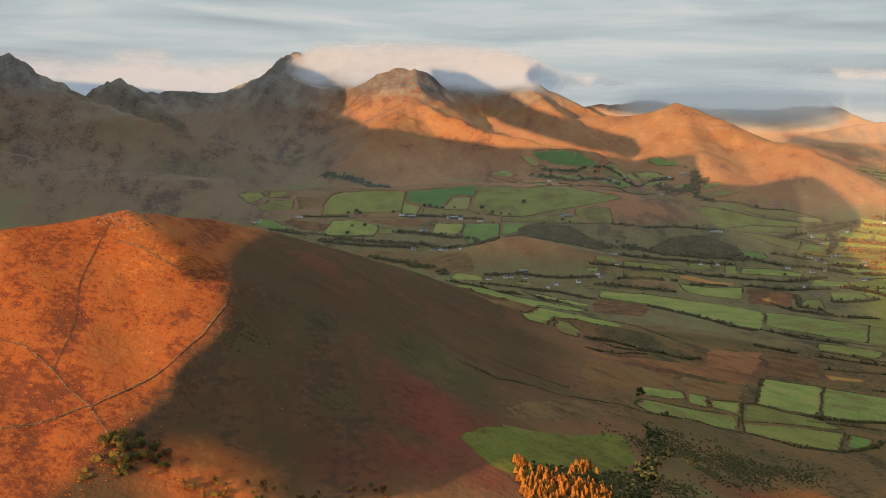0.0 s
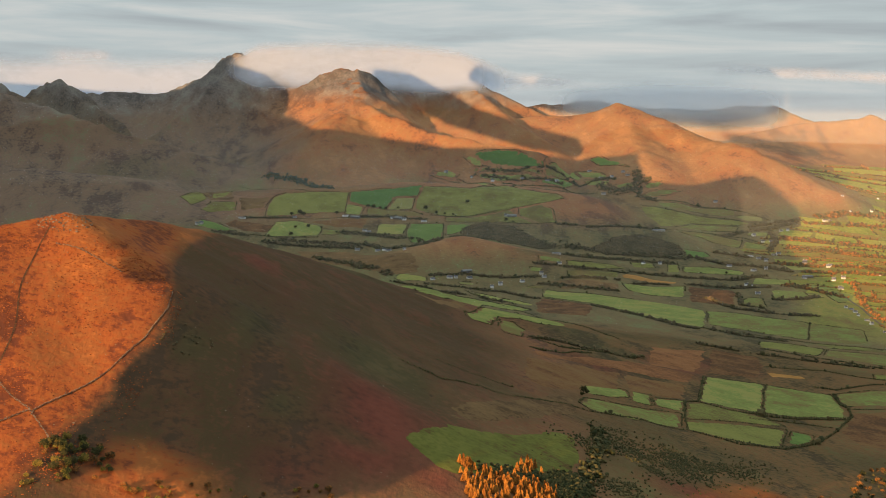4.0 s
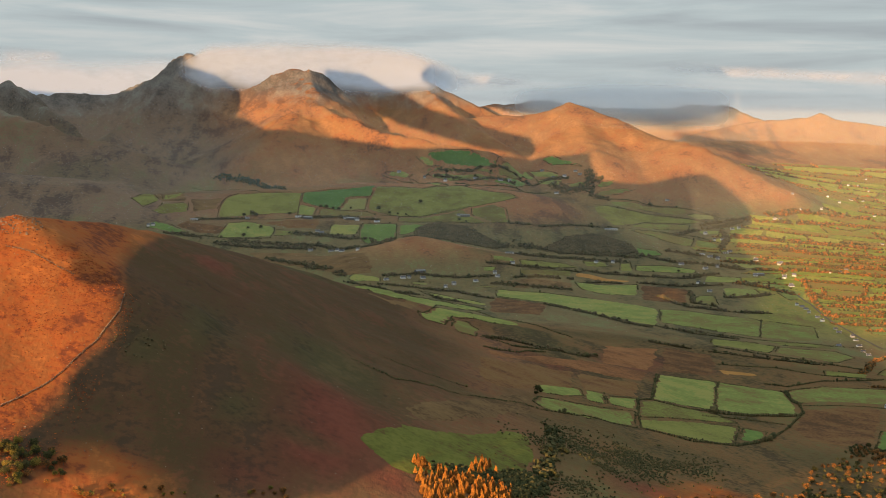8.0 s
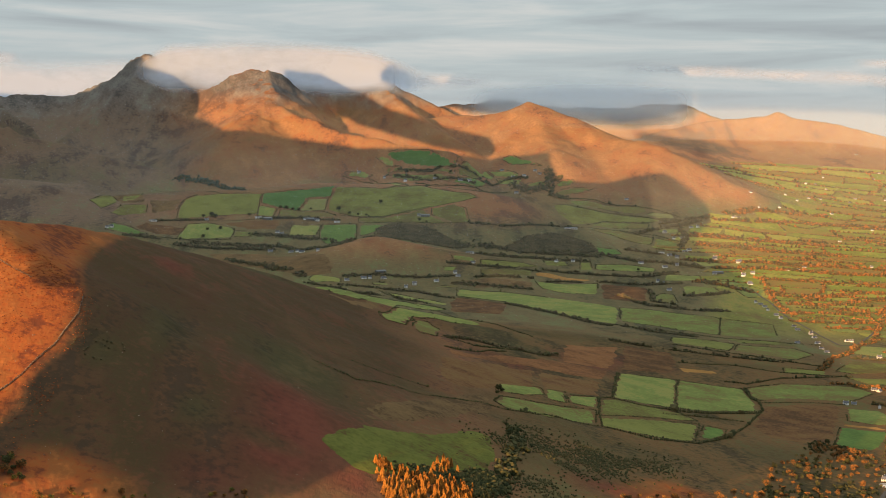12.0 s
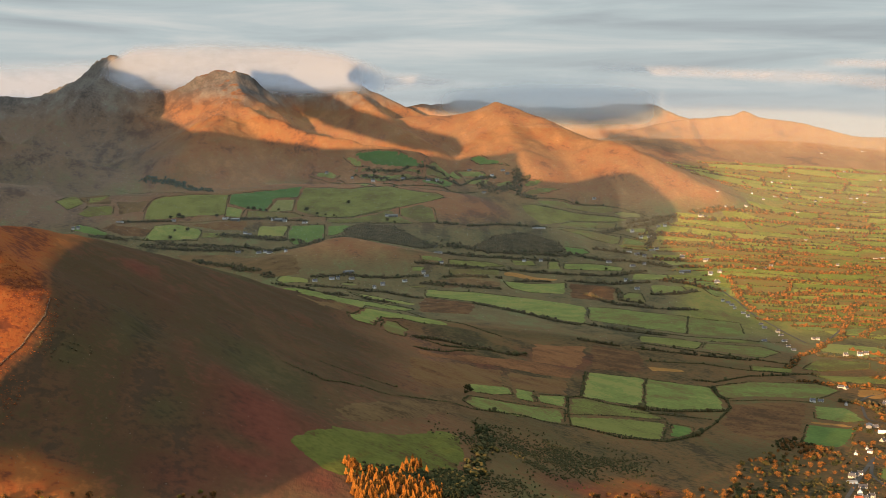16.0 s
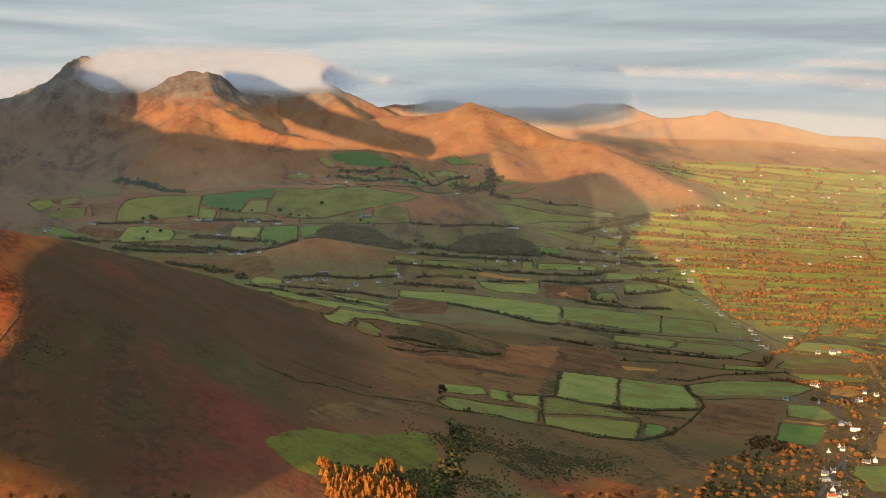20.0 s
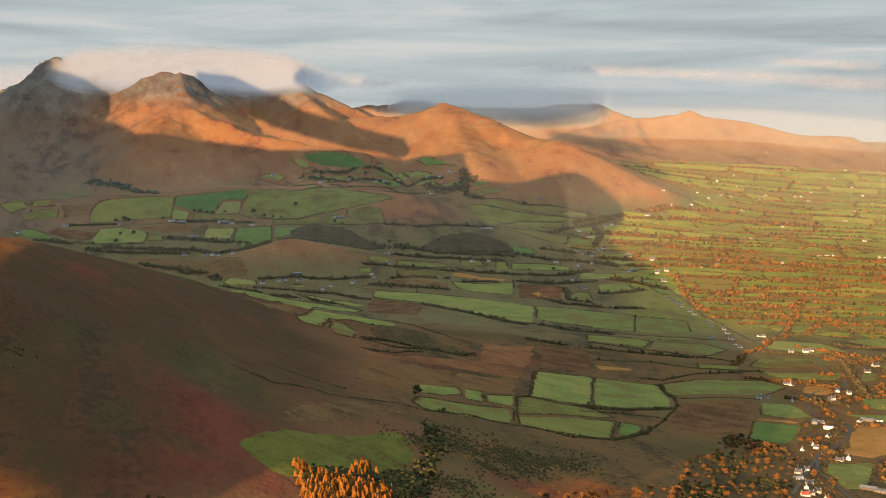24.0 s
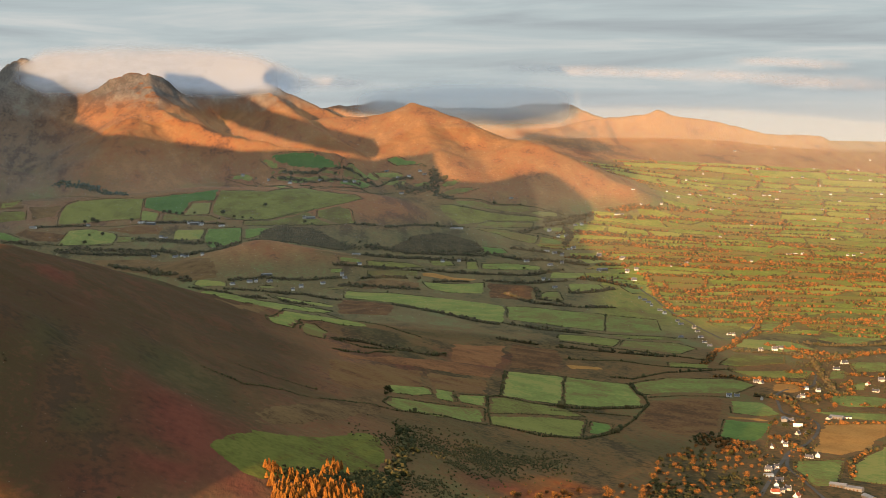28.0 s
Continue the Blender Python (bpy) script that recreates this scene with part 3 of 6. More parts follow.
def veil(name, line, material, label, category, bulge=0.0, soft=0.5, ends=0.12, kind="stuff", dense=None):
    """A rolling sheet of vapour over a line of (x, y, bottom, top)."""
    line = np.asarray(line, float)
    n, m = 90, 18
    s = np.linspace(0, len(line) - 1, n)
    cols = [np.interp(s, np.arange(len(line)), line[:, k]) for k in range(4)]
    v = np.linspace(0, 1, m)
    x, y, lo, hi = (c[:, None] for c in cols)
    push = bulge * np.sin(v * math.pi)[None] / np.hypot(x, y)
    X, Y = x - x * push, y - y * push
    Z = lo + (hi - lo) * v[None] + 5 * rough(X, Y + 40 * v[None], 120, 2, 77)
    f = (s / s[-1])[:, None]
    d = np.clip(v / soft, 0, 1) * np.clip((1 - v) / soft, 0, 1)
    d = d * d * (3 - 2 * d)
    side = np.clip(f / ends, 0, 1) * np.clip((1 - f) / ends, 0, 1)
    weight = d[None] * side * side * (3 - 2 * side)
    if dense is not None:
        weight = weight * np.interp(f, np.linspace(0, 1, len(dense)), dense)
    verts = np.stack([X, Y, Z], -1).reshape(-1, 3)
    i, j = np.meshgrid(np.arange(n - 1), np.arange(m - 1), indexing="ij")
    k = (i * m + j).ravel()
    mesh = mesh_from(name, verts, np.stack([k, k + m, k + m + 1, k + 1], -1), material, True)
    mesh.attributes.new("vapour", "FLOAT", "POINT").data.foreach_set("value", weight.astype(np.float32).ravel())
    return tagged(new(name, mesh), label, category, kind=kind)


MAT_STREAK = vapour("streak_cloud", 0.5, 60.0, (0.6, 0.6, 0.64))
MAT_CAP = vapour("cap_cloud", 1.0, 200.0, (0.54, 0.62, 0.74), (0.45, 1.2))
# the haze's blue and pale tints are put into these thin sheets' colours
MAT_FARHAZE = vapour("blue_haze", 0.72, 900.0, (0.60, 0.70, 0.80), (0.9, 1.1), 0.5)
MAT_HAZE = vapour("sunlit_haze", 0.16, 1500.0, (0.66, 0.73, 0.72), (0.95, 1.05), 0.5)
veil("cap_cloud", [(-490, 4496, 490, 530), (-384, 4504, 440, 588), (-285, 4511, 440, 602), (-153, 4517, 436, 606), (-20, 4520, 440, 606), (113, 4519, 440, 600), (213, 4515, 440, 577), (310, 4510, 440, 538)], MAT_CAP, "smooth white cap of cloud lying on the summits", "cloud", 30, 0.28)
veil("cap_cloud", [(-537, 4689, 484, 545), (-401, 4703, 444, 602), (-263, 4713, 404, 613), (-125, 4718, 407, 616), (14, 4720, 427, 616), (153, 4718, 438, 610), (275, 4712, 450, 575), (400, 4700, 450, 530)], MAT_CAP, "white cloud rolling behind the summits", "cloud", 20, 0.3)
veil("cloud_bank", [(-1732, 4477, 436, 583), (-1435, 4580, 420, 562), (-1247, 4635, 365, 561), (-1103, 4672, 369, 549), (-938, 4708, 364, 566), (-769, 4738, 368, 559), (-598, 4763, 380, 569), (-442, 4780, 401, 580)], MAT_CAP, "low pale cloud bank filling the gap between the peaks", "cloud", 20, 0.35)
veil("cloud_streak", [(879, 4780, 528, 563), (1054, 4744, 520, 569), (1363, 4665, 507, 557), (1695, 4555, 487, 543), (2010, 4425, 460, 525), (2304, 4279, 433, 504)], MAT_STREAK, "thin streak of cloud touched pink by low sun", "cloud", 0, 0.5, 0.3)
veil("cloud_streak", [(1666, 4576, 547, 582), (1858, 4502, 538, 580), (2044, 4420, 525, 566)], MAT_STREAK, "thin streak of cloud touched pink by low sun", "cloud", 0, 0.5, 0.3)
veil("cloud_streak", [(278, 4857, 479, 535), (419, 4847, 470, 539), (632, 4824, 478, 528)], MAT_STREAK, "thin streak of cloud touched pink by low sun", "cloud", 0, 0.5, 0.3)
veil("cloud_streak", [(-1068, 4749, 518, 583), (-951, 4774, 504, 586), (-849, 4793, 525, 577)], MAT_STREAK, "thin streak of cloud touched pink by low sun", "cloud", 0, 0.5, 0.3)
veil("haze", [(-760, 2120, -60, 330), (-250, 2240, -60, 330), (200, 2245, -60, 330), (600, 2170, -60, 330), (920, 2055, -60, 330), (1200, 1900, -60, 330)], MAT_HAZE, "thin sunlit evening haze over the valley", "haze", 0, 0.45, 0.02, dense=(0.05, 0.1, 0.2, 0.16, 0.08, 0.05))
veil("haze", [(-1519, 2760, 53, 288), (-669, 3078, 41, 303), (-5, 3150, 48, 317), (528, 3105, 56, 325), (1100, 2952, 60, 324), (1754, 2616, 78, 323)], MAT_HAZE, "thin sunlit evening haze over the valley", "haze", 0, 0.45, 0.02, dense=(0.15, 0.2, 0.45, 0.4, 0.35, 0.6))
veil("haze", [(-1759, 3198, 108, 333), (-776, 3567, 106, 357), (-7, 3650, 117, 373), (612, 3598, 127, 383), (1274, 3420, 129, 381), (2031, 3032, 142, 376)], MAT_HAZE, "thin sunlit evening haze over the valley", "haze", 0, 0.45, 0.02, dense=(0.3, 0.3, 0.5, 0.2, 0.4, 1.0))
veil("haze", [(-1998, 3637, 184, 406), (-882, 4055, 194, 441), (-10, 4150, 210, 462), (696, 4091, 221, 473), (1448, 3889, 221, 469), (2308, 3449, 227, 457)], MAT_HAZE, "thin sunlit evening haze over the valley", "haze", 0, 0.45, 0.02, dense=(0.5, 0.5, 0.3, 0.2, 0.8, 1.3))
veil("haze", [(-2259, 4110, 225, 387), (-997, 4583, 243, 424), (-10, 4690, 262, 430), (787, 4624, 275, 430), (1350, 4480, 275, 440), (1637, 4395, 274, 428), (1950, 4230, 275, 385), (2609, 3897, 275, 350)], MAT_HAZE, "thin sunlit evening haze over the valley", "haze", 0, 0.45, 0.02, dense=(0.4, 0.4, 0.4, 2.0, 3.6, 3.6, 3.2, 2.4))
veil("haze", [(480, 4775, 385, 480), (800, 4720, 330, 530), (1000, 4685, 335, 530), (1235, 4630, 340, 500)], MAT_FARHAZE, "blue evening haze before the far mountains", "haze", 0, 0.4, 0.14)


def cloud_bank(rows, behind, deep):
    """An unseen bank of cloud added across the sun's way to shade the land: rows of (place along it, underside, top).
    """
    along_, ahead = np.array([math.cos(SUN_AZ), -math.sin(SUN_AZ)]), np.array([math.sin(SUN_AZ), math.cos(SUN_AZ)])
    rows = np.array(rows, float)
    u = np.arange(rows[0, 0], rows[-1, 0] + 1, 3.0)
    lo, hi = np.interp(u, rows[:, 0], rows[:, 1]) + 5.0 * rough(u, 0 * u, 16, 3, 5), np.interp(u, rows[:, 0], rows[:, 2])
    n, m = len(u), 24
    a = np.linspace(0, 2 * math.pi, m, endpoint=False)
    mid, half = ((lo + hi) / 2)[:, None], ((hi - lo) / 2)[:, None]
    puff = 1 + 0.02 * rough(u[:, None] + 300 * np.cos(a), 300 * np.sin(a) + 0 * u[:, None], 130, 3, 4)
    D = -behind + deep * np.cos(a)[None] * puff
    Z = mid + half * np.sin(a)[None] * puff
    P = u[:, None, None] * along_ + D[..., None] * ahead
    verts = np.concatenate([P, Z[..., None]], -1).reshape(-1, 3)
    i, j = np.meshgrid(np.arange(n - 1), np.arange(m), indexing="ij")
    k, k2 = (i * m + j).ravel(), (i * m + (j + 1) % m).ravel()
    mesh = mesh_from("cloud", verts, np.stack([k, k2, k2 + m, k + m], -1), MAT_SHADE_CLOUD, True)
    tagged(new("cloud", mesh), "unseen cloud bank added to throw shade over the land", "cloud", kind="structure")


# unseen shade casters; undersides and tops fitted to shadow edges in the camera's view
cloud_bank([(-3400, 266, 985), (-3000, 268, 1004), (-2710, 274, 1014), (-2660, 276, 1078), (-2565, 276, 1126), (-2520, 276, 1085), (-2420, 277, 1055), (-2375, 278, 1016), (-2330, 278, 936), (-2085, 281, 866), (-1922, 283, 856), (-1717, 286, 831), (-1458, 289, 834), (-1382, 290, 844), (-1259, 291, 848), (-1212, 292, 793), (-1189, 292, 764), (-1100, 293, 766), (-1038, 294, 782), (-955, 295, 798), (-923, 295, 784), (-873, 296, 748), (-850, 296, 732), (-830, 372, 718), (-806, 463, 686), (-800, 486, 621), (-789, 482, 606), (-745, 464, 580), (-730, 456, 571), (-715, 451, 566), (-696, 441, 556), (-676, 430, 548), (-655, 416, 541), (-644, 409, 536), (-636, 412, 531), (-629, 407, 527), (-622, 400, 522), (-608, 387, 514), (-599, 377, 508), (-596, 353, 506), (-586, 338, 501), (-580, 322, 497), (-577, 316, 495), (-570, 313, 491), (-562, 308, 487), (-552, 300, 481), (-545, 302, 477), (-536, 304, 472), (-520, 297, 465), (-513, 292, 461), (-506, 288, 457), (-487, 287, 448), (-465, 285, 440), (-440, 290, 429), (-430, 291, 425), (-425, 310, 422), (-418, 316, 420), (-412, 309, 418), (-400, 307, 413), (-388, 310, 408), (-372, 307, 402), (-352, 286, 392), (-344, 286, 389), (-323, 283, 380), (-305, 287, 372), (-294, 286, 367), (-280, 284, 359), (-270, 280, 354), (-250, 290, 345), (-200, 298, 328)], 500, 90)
# added for the dark strip on the main mountain's right flank
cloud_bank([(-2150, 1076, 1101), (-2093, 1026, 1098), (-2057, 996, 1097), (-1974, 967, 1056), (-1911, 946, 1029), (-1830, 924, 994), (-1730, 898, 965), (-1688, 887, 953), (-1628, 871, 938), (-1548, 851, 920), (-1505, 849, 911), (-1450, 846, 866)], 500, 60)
# added to keep the far blue mountains in shade
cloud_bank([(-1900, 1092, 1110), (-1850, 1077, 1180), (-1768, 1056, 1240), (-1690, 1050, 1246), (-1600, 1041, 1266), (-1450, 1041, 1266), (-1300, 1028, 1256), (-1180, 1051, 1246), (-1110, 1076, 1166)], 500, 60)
# two more, standing in for the shadow behind the rounded hump
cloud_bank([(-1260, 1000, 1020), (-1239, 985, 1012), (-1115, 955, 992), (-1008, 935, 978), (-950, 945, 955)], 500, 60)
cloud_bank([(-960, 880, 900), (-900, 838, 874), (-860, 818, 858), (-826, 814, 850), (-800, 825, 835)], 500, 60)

# fields: corners x, y going round
plot([(-274, 3488), (-266, 3557), (-237, 3598), (-161, 3599), (-91, 3601), (-95, 3485), (-181, 3474), (-277, 3448)], MAT_OLIVE, "olive rough grazing", "field", True)
plot([(-87, 3600), (-33, 3627), (83, 3661), (68, 3582), (19, 3575), (-7, 3506), (-51, 3524), (-90, 3546)], MAT_LUSH, "darker green sown pasture", "field", True)
plot([(20, 3564), (65, 3576), (56, 3514), (-5, 3504)], MAT_HAY, "pale mown hay field", "field", True)
plot([(89, 3658), (192, 3646), (294, 3668), (396, 3604), (412, 3563), (355, 3529), (301, 3514), (248, 3502), (195, 3483), (119, 3483), (64, 3516), (72, 3576)], MAT_OLIVE, "olive rough grazing", "field", True)
plot([(-93, 3533), (-53, 3515), (-65, 3474), (-97, 3476)], MAT_PASTURE, "green pasture grazed short", "field", True)
plot([(-45, 3512), (56, 3503), (87, 3480), (5, 3473), (-50, 3474)], MAT_PASTURE, "green pasture grazed short", "field", True)
plot([(303, 3507), (354, 3518), (379, 3483), (382, 3420), (343, 3417), (300, 3476)], MAT_OLIVE, "olive rough grazing", "field", True)
plot([(195, 3477), (281, 3511), (297, 3470), (337, 3413), (244, 3450), (130, 3454), (134, 3477)], MAT_OLIVE, "olive rough grazing", "field", True)
plot([(52, 3441), (127, 3442), (115, 3174), (43, 3367), (43, 3396)], MAT_SWARD, "bright green pasture", "field", True)
plot([(134, 3442), (218, 3440), (214, 3423), (178, 3410), (155, 3390), (131, 3380)], MAT_SWARD, "bright green pasture", "field", True)
plot([(-20, 3435), (47, 3438), (36, 3384), (-26, 3374)], MAT_PASTURE, "green pasture grazed short", "field", True)
plot([(-192, 3439), (-47, 3458), (-52, 3406), (-105, 3407), (-155, 3423)], MAT_BROWN, "brown heather and dead bracken parcel", "rough grazing")
plot([(-251, 3423), (-204, 3435), (-154, 3415), (-144, 3400), (-152, 3364), (-267, 3338)], MAT_PASTURE, "green pasture grazed short", "field", True)
plot([(-340, 3417), (-248, 3406), (-265, 3360), (-317, 3353), (-365, 3385)], MAT_BROWN, "brown heather and dead bracken parcel", "rough grazing")
plot([(-391, 3393), (-367, 3382), (-329, 3354), (-342, 3344), (-387, 3353), (-423, 3361), (-415, 3394)], MAT_SWARD, "bright green pasture", "field", True)
plot([(-146, 3400), (-99, 3398), (-99, 3372), (-145, 3368)], MAT_PASTURE, "green pasture grazed short", "field", True)
plot([(-410, 3566), (-364, 3606), (-370, 3542), (-404, 3512)], MAT_OLIVE, "olive rough grazing", "field", True)
plot([(-402, 3493), (-345, 3504), (-344, 3459), (-395, 3430), (-420, 3445)], MAT_OLIVE, "olive rough grazing", "field", True)
plot([(-342, 3533), (-273, 3562), (-280, 3490), (-331, 3462)], MAT_VALE, "rough valley grass between the fields", "grass")
plot([(-480, 3538), (-450, 3633), (-412, 3521), (-444, 3466)], MAT_OLIVE, "olive rough grazing", "field", True)
plot([(-439, 3578), (-397, 3738), (-346, 3512), (-405, 3511)], MAT_VALE, "rough valley grass between the fields", "grass")
plot([(215, 3881), (276, 3868), (326, 3853), (381, 3809), (445, 3953), (382, 3795), (327, 3800), (272, 3826), (234, 3850)], MAT_LUSH, "darker green sown pasture", "field", True)
plot([(187, 3887), (209, 3878), (245, 3839), (294, 3811), (258, 3824), (217, 3845)], MAT_PASTURE, "green pasture grazed short", "field", True)
plot([(206, 3846), (326, 3796), (382, 3789), (378, 3778), (325, 3784), (216, 3827)], MAT_PASTURE, "green pasture grazed short", "field", True)
plot([(218, 3822), (325, 3781), (377, 3770), (361, 3756), (269, 3782), (231, 3805)], MAT_PASTURE, "green pasture grazed short", "field", True)
plot([(390, 3788), (479, 3947), (491, 3870), (438, 3787), (389, 3774)], MAT_PASTURE, "green pasture grazed short", "field", True)
plot([(113, 3890), (161, 3862), (181, 3841), (160, 3843), (119, 3873)], MAT_PASTURE, "green pasture grazed short", "field", True)
plot([(170, 3842), (250, 3711), (233, 3655), (176, 3823)], MAT_PASTURE, "green pasture grazed short", "field", True)
plot([(379, 3765), (453, 3795), (475, 3800), (434, 3757), (367, 3752)], MAT_SWARD, "bright green pasture", "field", True)
plot([(486, 3945), (533, 3856), (552, 3788), (527, 3812), (495, 3876)], MAT_PASTURE, "green pasture grazed short", "field", True)
plot([(495, 3856), (549, 3766), (534, 3745), (499, 3801)], MAT_PASTURE, "green pasture grazed short", "field", True)
plot([(524, 3984), (555, 3961), (589, 3840), (603, 3792), (542, 3898)], MAT_SWARD, "bright green pasture", "field", True)
plot([(548, 3743), (597, 3732), (603, 3711), (570, 3718)], MAT_PASTURE, "green pasture grazed short", "field", True)
plot([(625, 3709), (649, 3725), (678, 3730), (660, 3707), (637, 3699)], MAT_PASTURE, "green pasture grazed short", "field", True)
plot([(612, 3677), (636, 3690), (672, 3699), (722, 3697), (675, 3675), (632, 3668)], MAT_PASTURE, "green pasture grazed short", "field", True)
plot([(606, 3638), (639, 3630), (703, 3603), (766, 3570), (849, 3525), (815, 3514), (708, 3545), (654, 3487), (628, 3475), (618, 3512), (607, 3564)], MAT_OLIVE, "olive rough grazing", "field", True)
plot([(659, 3485), (712, 3541), (813, 3506), (800, 3477), (747, 3482), (696, 3495)], MAT_PASTURE, "green pasture grazed short", "field", True)
plot([(638, 3651), (711, 3643), (808, 3605), (834, 3576), (794, 3571), (719, 3611), (664, 3628)], MAT_PASTURE, "green pasture grazed short", "field", True)
plot([(815, 3562), (842, 3569), (879, 3552), (885, 3531), (841, 3538)], MAT_HAY, "pale mown hay field", "field", True)
plot([(661, 3453), (718, 3474), (769, 3428), (797, 3394), (778, 3337), (768, 3336), (730, 3374), (707, 3417)], MAT_PASTURE, "green pasture grazed short", "field", True)
plot([(803, 3397), (848, 3344), (833, 3316), (783, 3332)], MAT_PASTURE, "green pasture grazed short", "field", True)
plot([(826, 3472), (878, 3465), (871, 3436), (819, 3443)], MAT_PASTURE, "green pasture grazed short", "field", True)
plot([(646, 3307), (692, 3287), (696, 3246), (656, 3233), (643, 3262)], MAT_SWARD, "bright green pasture", "field", True)
plot([(618, 3146), (675, 3147), (736, 3103), (725, 3069), (660, 3074), (607, 3093)], MAT_PASTURE, "green pasture grazed short", "field", True)
plot([(588, 3163), (611, 3169), (600, 3087), (573, 3084)], MAT_OLIVE, "olive rough grazing", "field", True)
plot([(743, 3043), (808, 3022), (795, 2972), (722, 2981)], MAT_PASTURE, "green pasture grazed short", "field", True)
plot([(749, 2931), (807, 2909), (805, 2848), (733, 2847)], MAT_PASTURE, "green pasture grazed short", "field", True)
plot([(657, 2800), (685, 2857), (711, 2849), (695, 2748), (651, 2759)], MAT_PASTURE, "green pasture grazed short", "field", True)
plot([(804, 2993), (862, 2982), (882, 2928), (800, 2941)], MAT_PASTURE, "green pasture grazed short", "field", True)
plot([(826, 3198), (867, 3173), (904, 3125), (841, 3121)], MAT_PASTURE, "green pasture grazed short", "field", True)
plot([(861, 2936), (903, 2889), (884, 2829), (845, 2806), (842, 2884)], MAT_PASTURE, "green pasture grazed short", "field", True)
plot([(301, 2891), (394, 2858), (488, 2776), (571, 2690), (527, 2494), (500, 2511), (446, 2592), (377, 2734), (293, 2808)], MAT_PASTURE, "green pasture grazed short", "field", True)
plot([(573, 2682), (624, 2665), (728, 2589), (673, 2394), (623, 2455), (542, 2529)], MAT_PASTURE, "green pasture grazed short", "field", True)
plot([(729, 2583), (806, 2530), (771, 2398), (745, 2377), (674, 2387)], MAT_PASTURE, "green pasture grazed short", "field", True)
plot([(581, 2334), (642, 2314), (666, 2280), (633, 2194), (592, 2230), (558, 2241)], MAT_OLIVE, "olive rough grazing", "field", True)
plot([(669, 2274), (752, 2253), (763, 2193), (713, 2136), (643, 2202)], MAT_PASTURE, "green pasture grazed short", "field", True)
plot([(668, 2357), (760, 2336), (775, 2281), (683, 2296)], MAT_OLIVE, "olive rough grazing", "field", True)
plot([(306, 3069), (353, 3065), (350, 3039), (306, 3044)], MAT_PASTURE, "green pasture grazed short", "field", True)
plot([(365, 3063), (452, 3105), (493, 3081), (419, 3039), (361, 3033)], MAT_OLIVE, "olive rough grazing", "field", True)
plot([(358, 3003), (465, 3038), (460, 2996), (355, 2973)], MAT_OLIVE, "olive rough grazing", "field", True)
plot([(283, 3014), (307, 3007), (304, 2988), (281, 2991)], MAT_PASTURE, "green pasture grazed short", "field", True)
plot([(508, 3163), (557, 3167), (555, 3121), (506, 3111)], MAT_OLIVE, "olive rough grazing", "field", True)
plot([(472, 3026), (498, 3030), (529, 3006), (577, 2990), (570, 2974), (523, 2972), (481, 2993), (467, 2998)], MAT_STUBBLE, "tan stubble field", "field")
plot([(461, 2959), (518, 2943), (583, 2949), (562, 2842), (503, 2857), (467, 2905)], MAT_PASTURE, "green pasture grazed short", "field", True)
plot([(588, 2948), (675, 2912), (632, 2740), (562, 2791)], MAT_BROWN, "brown heather and dead bracken parcel", "rough grazing")
plot([(14, 2932), (25, 2953), (77, 2939), (77, 2916), (25, 2914)], MAT_PASTURE, "green pasture grazed short", "field", True)
plot([(137, 2926), (174, 2928), (170, 2912), (136, 2910)], MAT_HAY, "pale mown hay field", "field", True)
plot([(25, 2892), (55, 2886), (96, 2862), (144, 2786), (228, 2679), (251, 2623), (230, 2593), (169, 2686), (80, 1953), (37, 1939)], MAT_PASTURE, "green pasture grazed short", "field", True)
plot([(162, 2869), (261, 2713), (256, 2683), (176, 2797)], MAT_PASTURE, "green pasture grazed short", "field", True)
plot([(91, 1763), (125, 1983), (220, 2584), (250, 2172), (260, 2145), (214, 1987), (157, 1928), (143, 1921), (122, 1738), (99, 1734)], MAT_PASTURE, "green pasture grazed short", "field", True)
plot([(145, 1907), (163, 1916), (173, 1844), (155, 1722), (136, 1709), (129, 1735)], MAT_PASTURE, "green pasture grazed short", "field", True)
plot([(267, 2911), (304, 2914), (301, 2898), (270, 2901)], MAT_PASTURE, "green pasture grazed short", "field", True)
plot([(29, 1817), (79, 1932), (115, 1992), (89, 1846), (60, 1745)], MAT_VALE, "rough valley grass between the fields", "grass")
plot([(263, 2712), (290, 2793), (375, 2719), (343, 2561), (260, 2584)], MAT_BROWN, "brown heather and dead bracken parcel", "rough grazing")
plot([(158, 1631), (237, 1720), (317, 1803), (371, 1806), (342, 1697), (270, 1683), (216, 1660), (161, 1600)], MAT_RED, "russet fenced moor parcel", "rough grazing")
plot([(357, 2022), (448, 2094), (385, 1848), (341, 1819), (312, 1804)], MAT_RED, "russet fenced moor parcel", "rough grazing")
plot([(142, 1521), (205, 1621), (259, 1660), (234, 1504), (135, 1347), (127, 1395)], MAT_BROWN, "brown heather and dead bracken parcel", "rough grazing")
plot([(261, 1660), (340, 1681), (312, 1558), (246, 1525)], MAT_BROWN, "brown heather and dead bracken parcel", "rough grazing")
plot([(496, 1950), (544, 1959), (547, 1934), (493, 1906)], MAT_STUBBLE, "tan stubble field", "field")
plot([(460, 2125), (523, 2111), (503, 1984), (472, 1889), (400, 1864)], MAT_BROWN, "brown heather and dead bracken parcel", "rough grazing")
plot([(106, 1248), (161, 1361), (176, 1373), (166, 1297), (118, 1184), (47, 1081), (48, 1128)], MAT_VALE, "rough valley grass between the fields", "grass")
plot([(193, 1479), (245, 1528), (239, 1478), (198, 1431), (188, 1437)], MAT_PASTURE, "green pasture grazed short", "field", True)
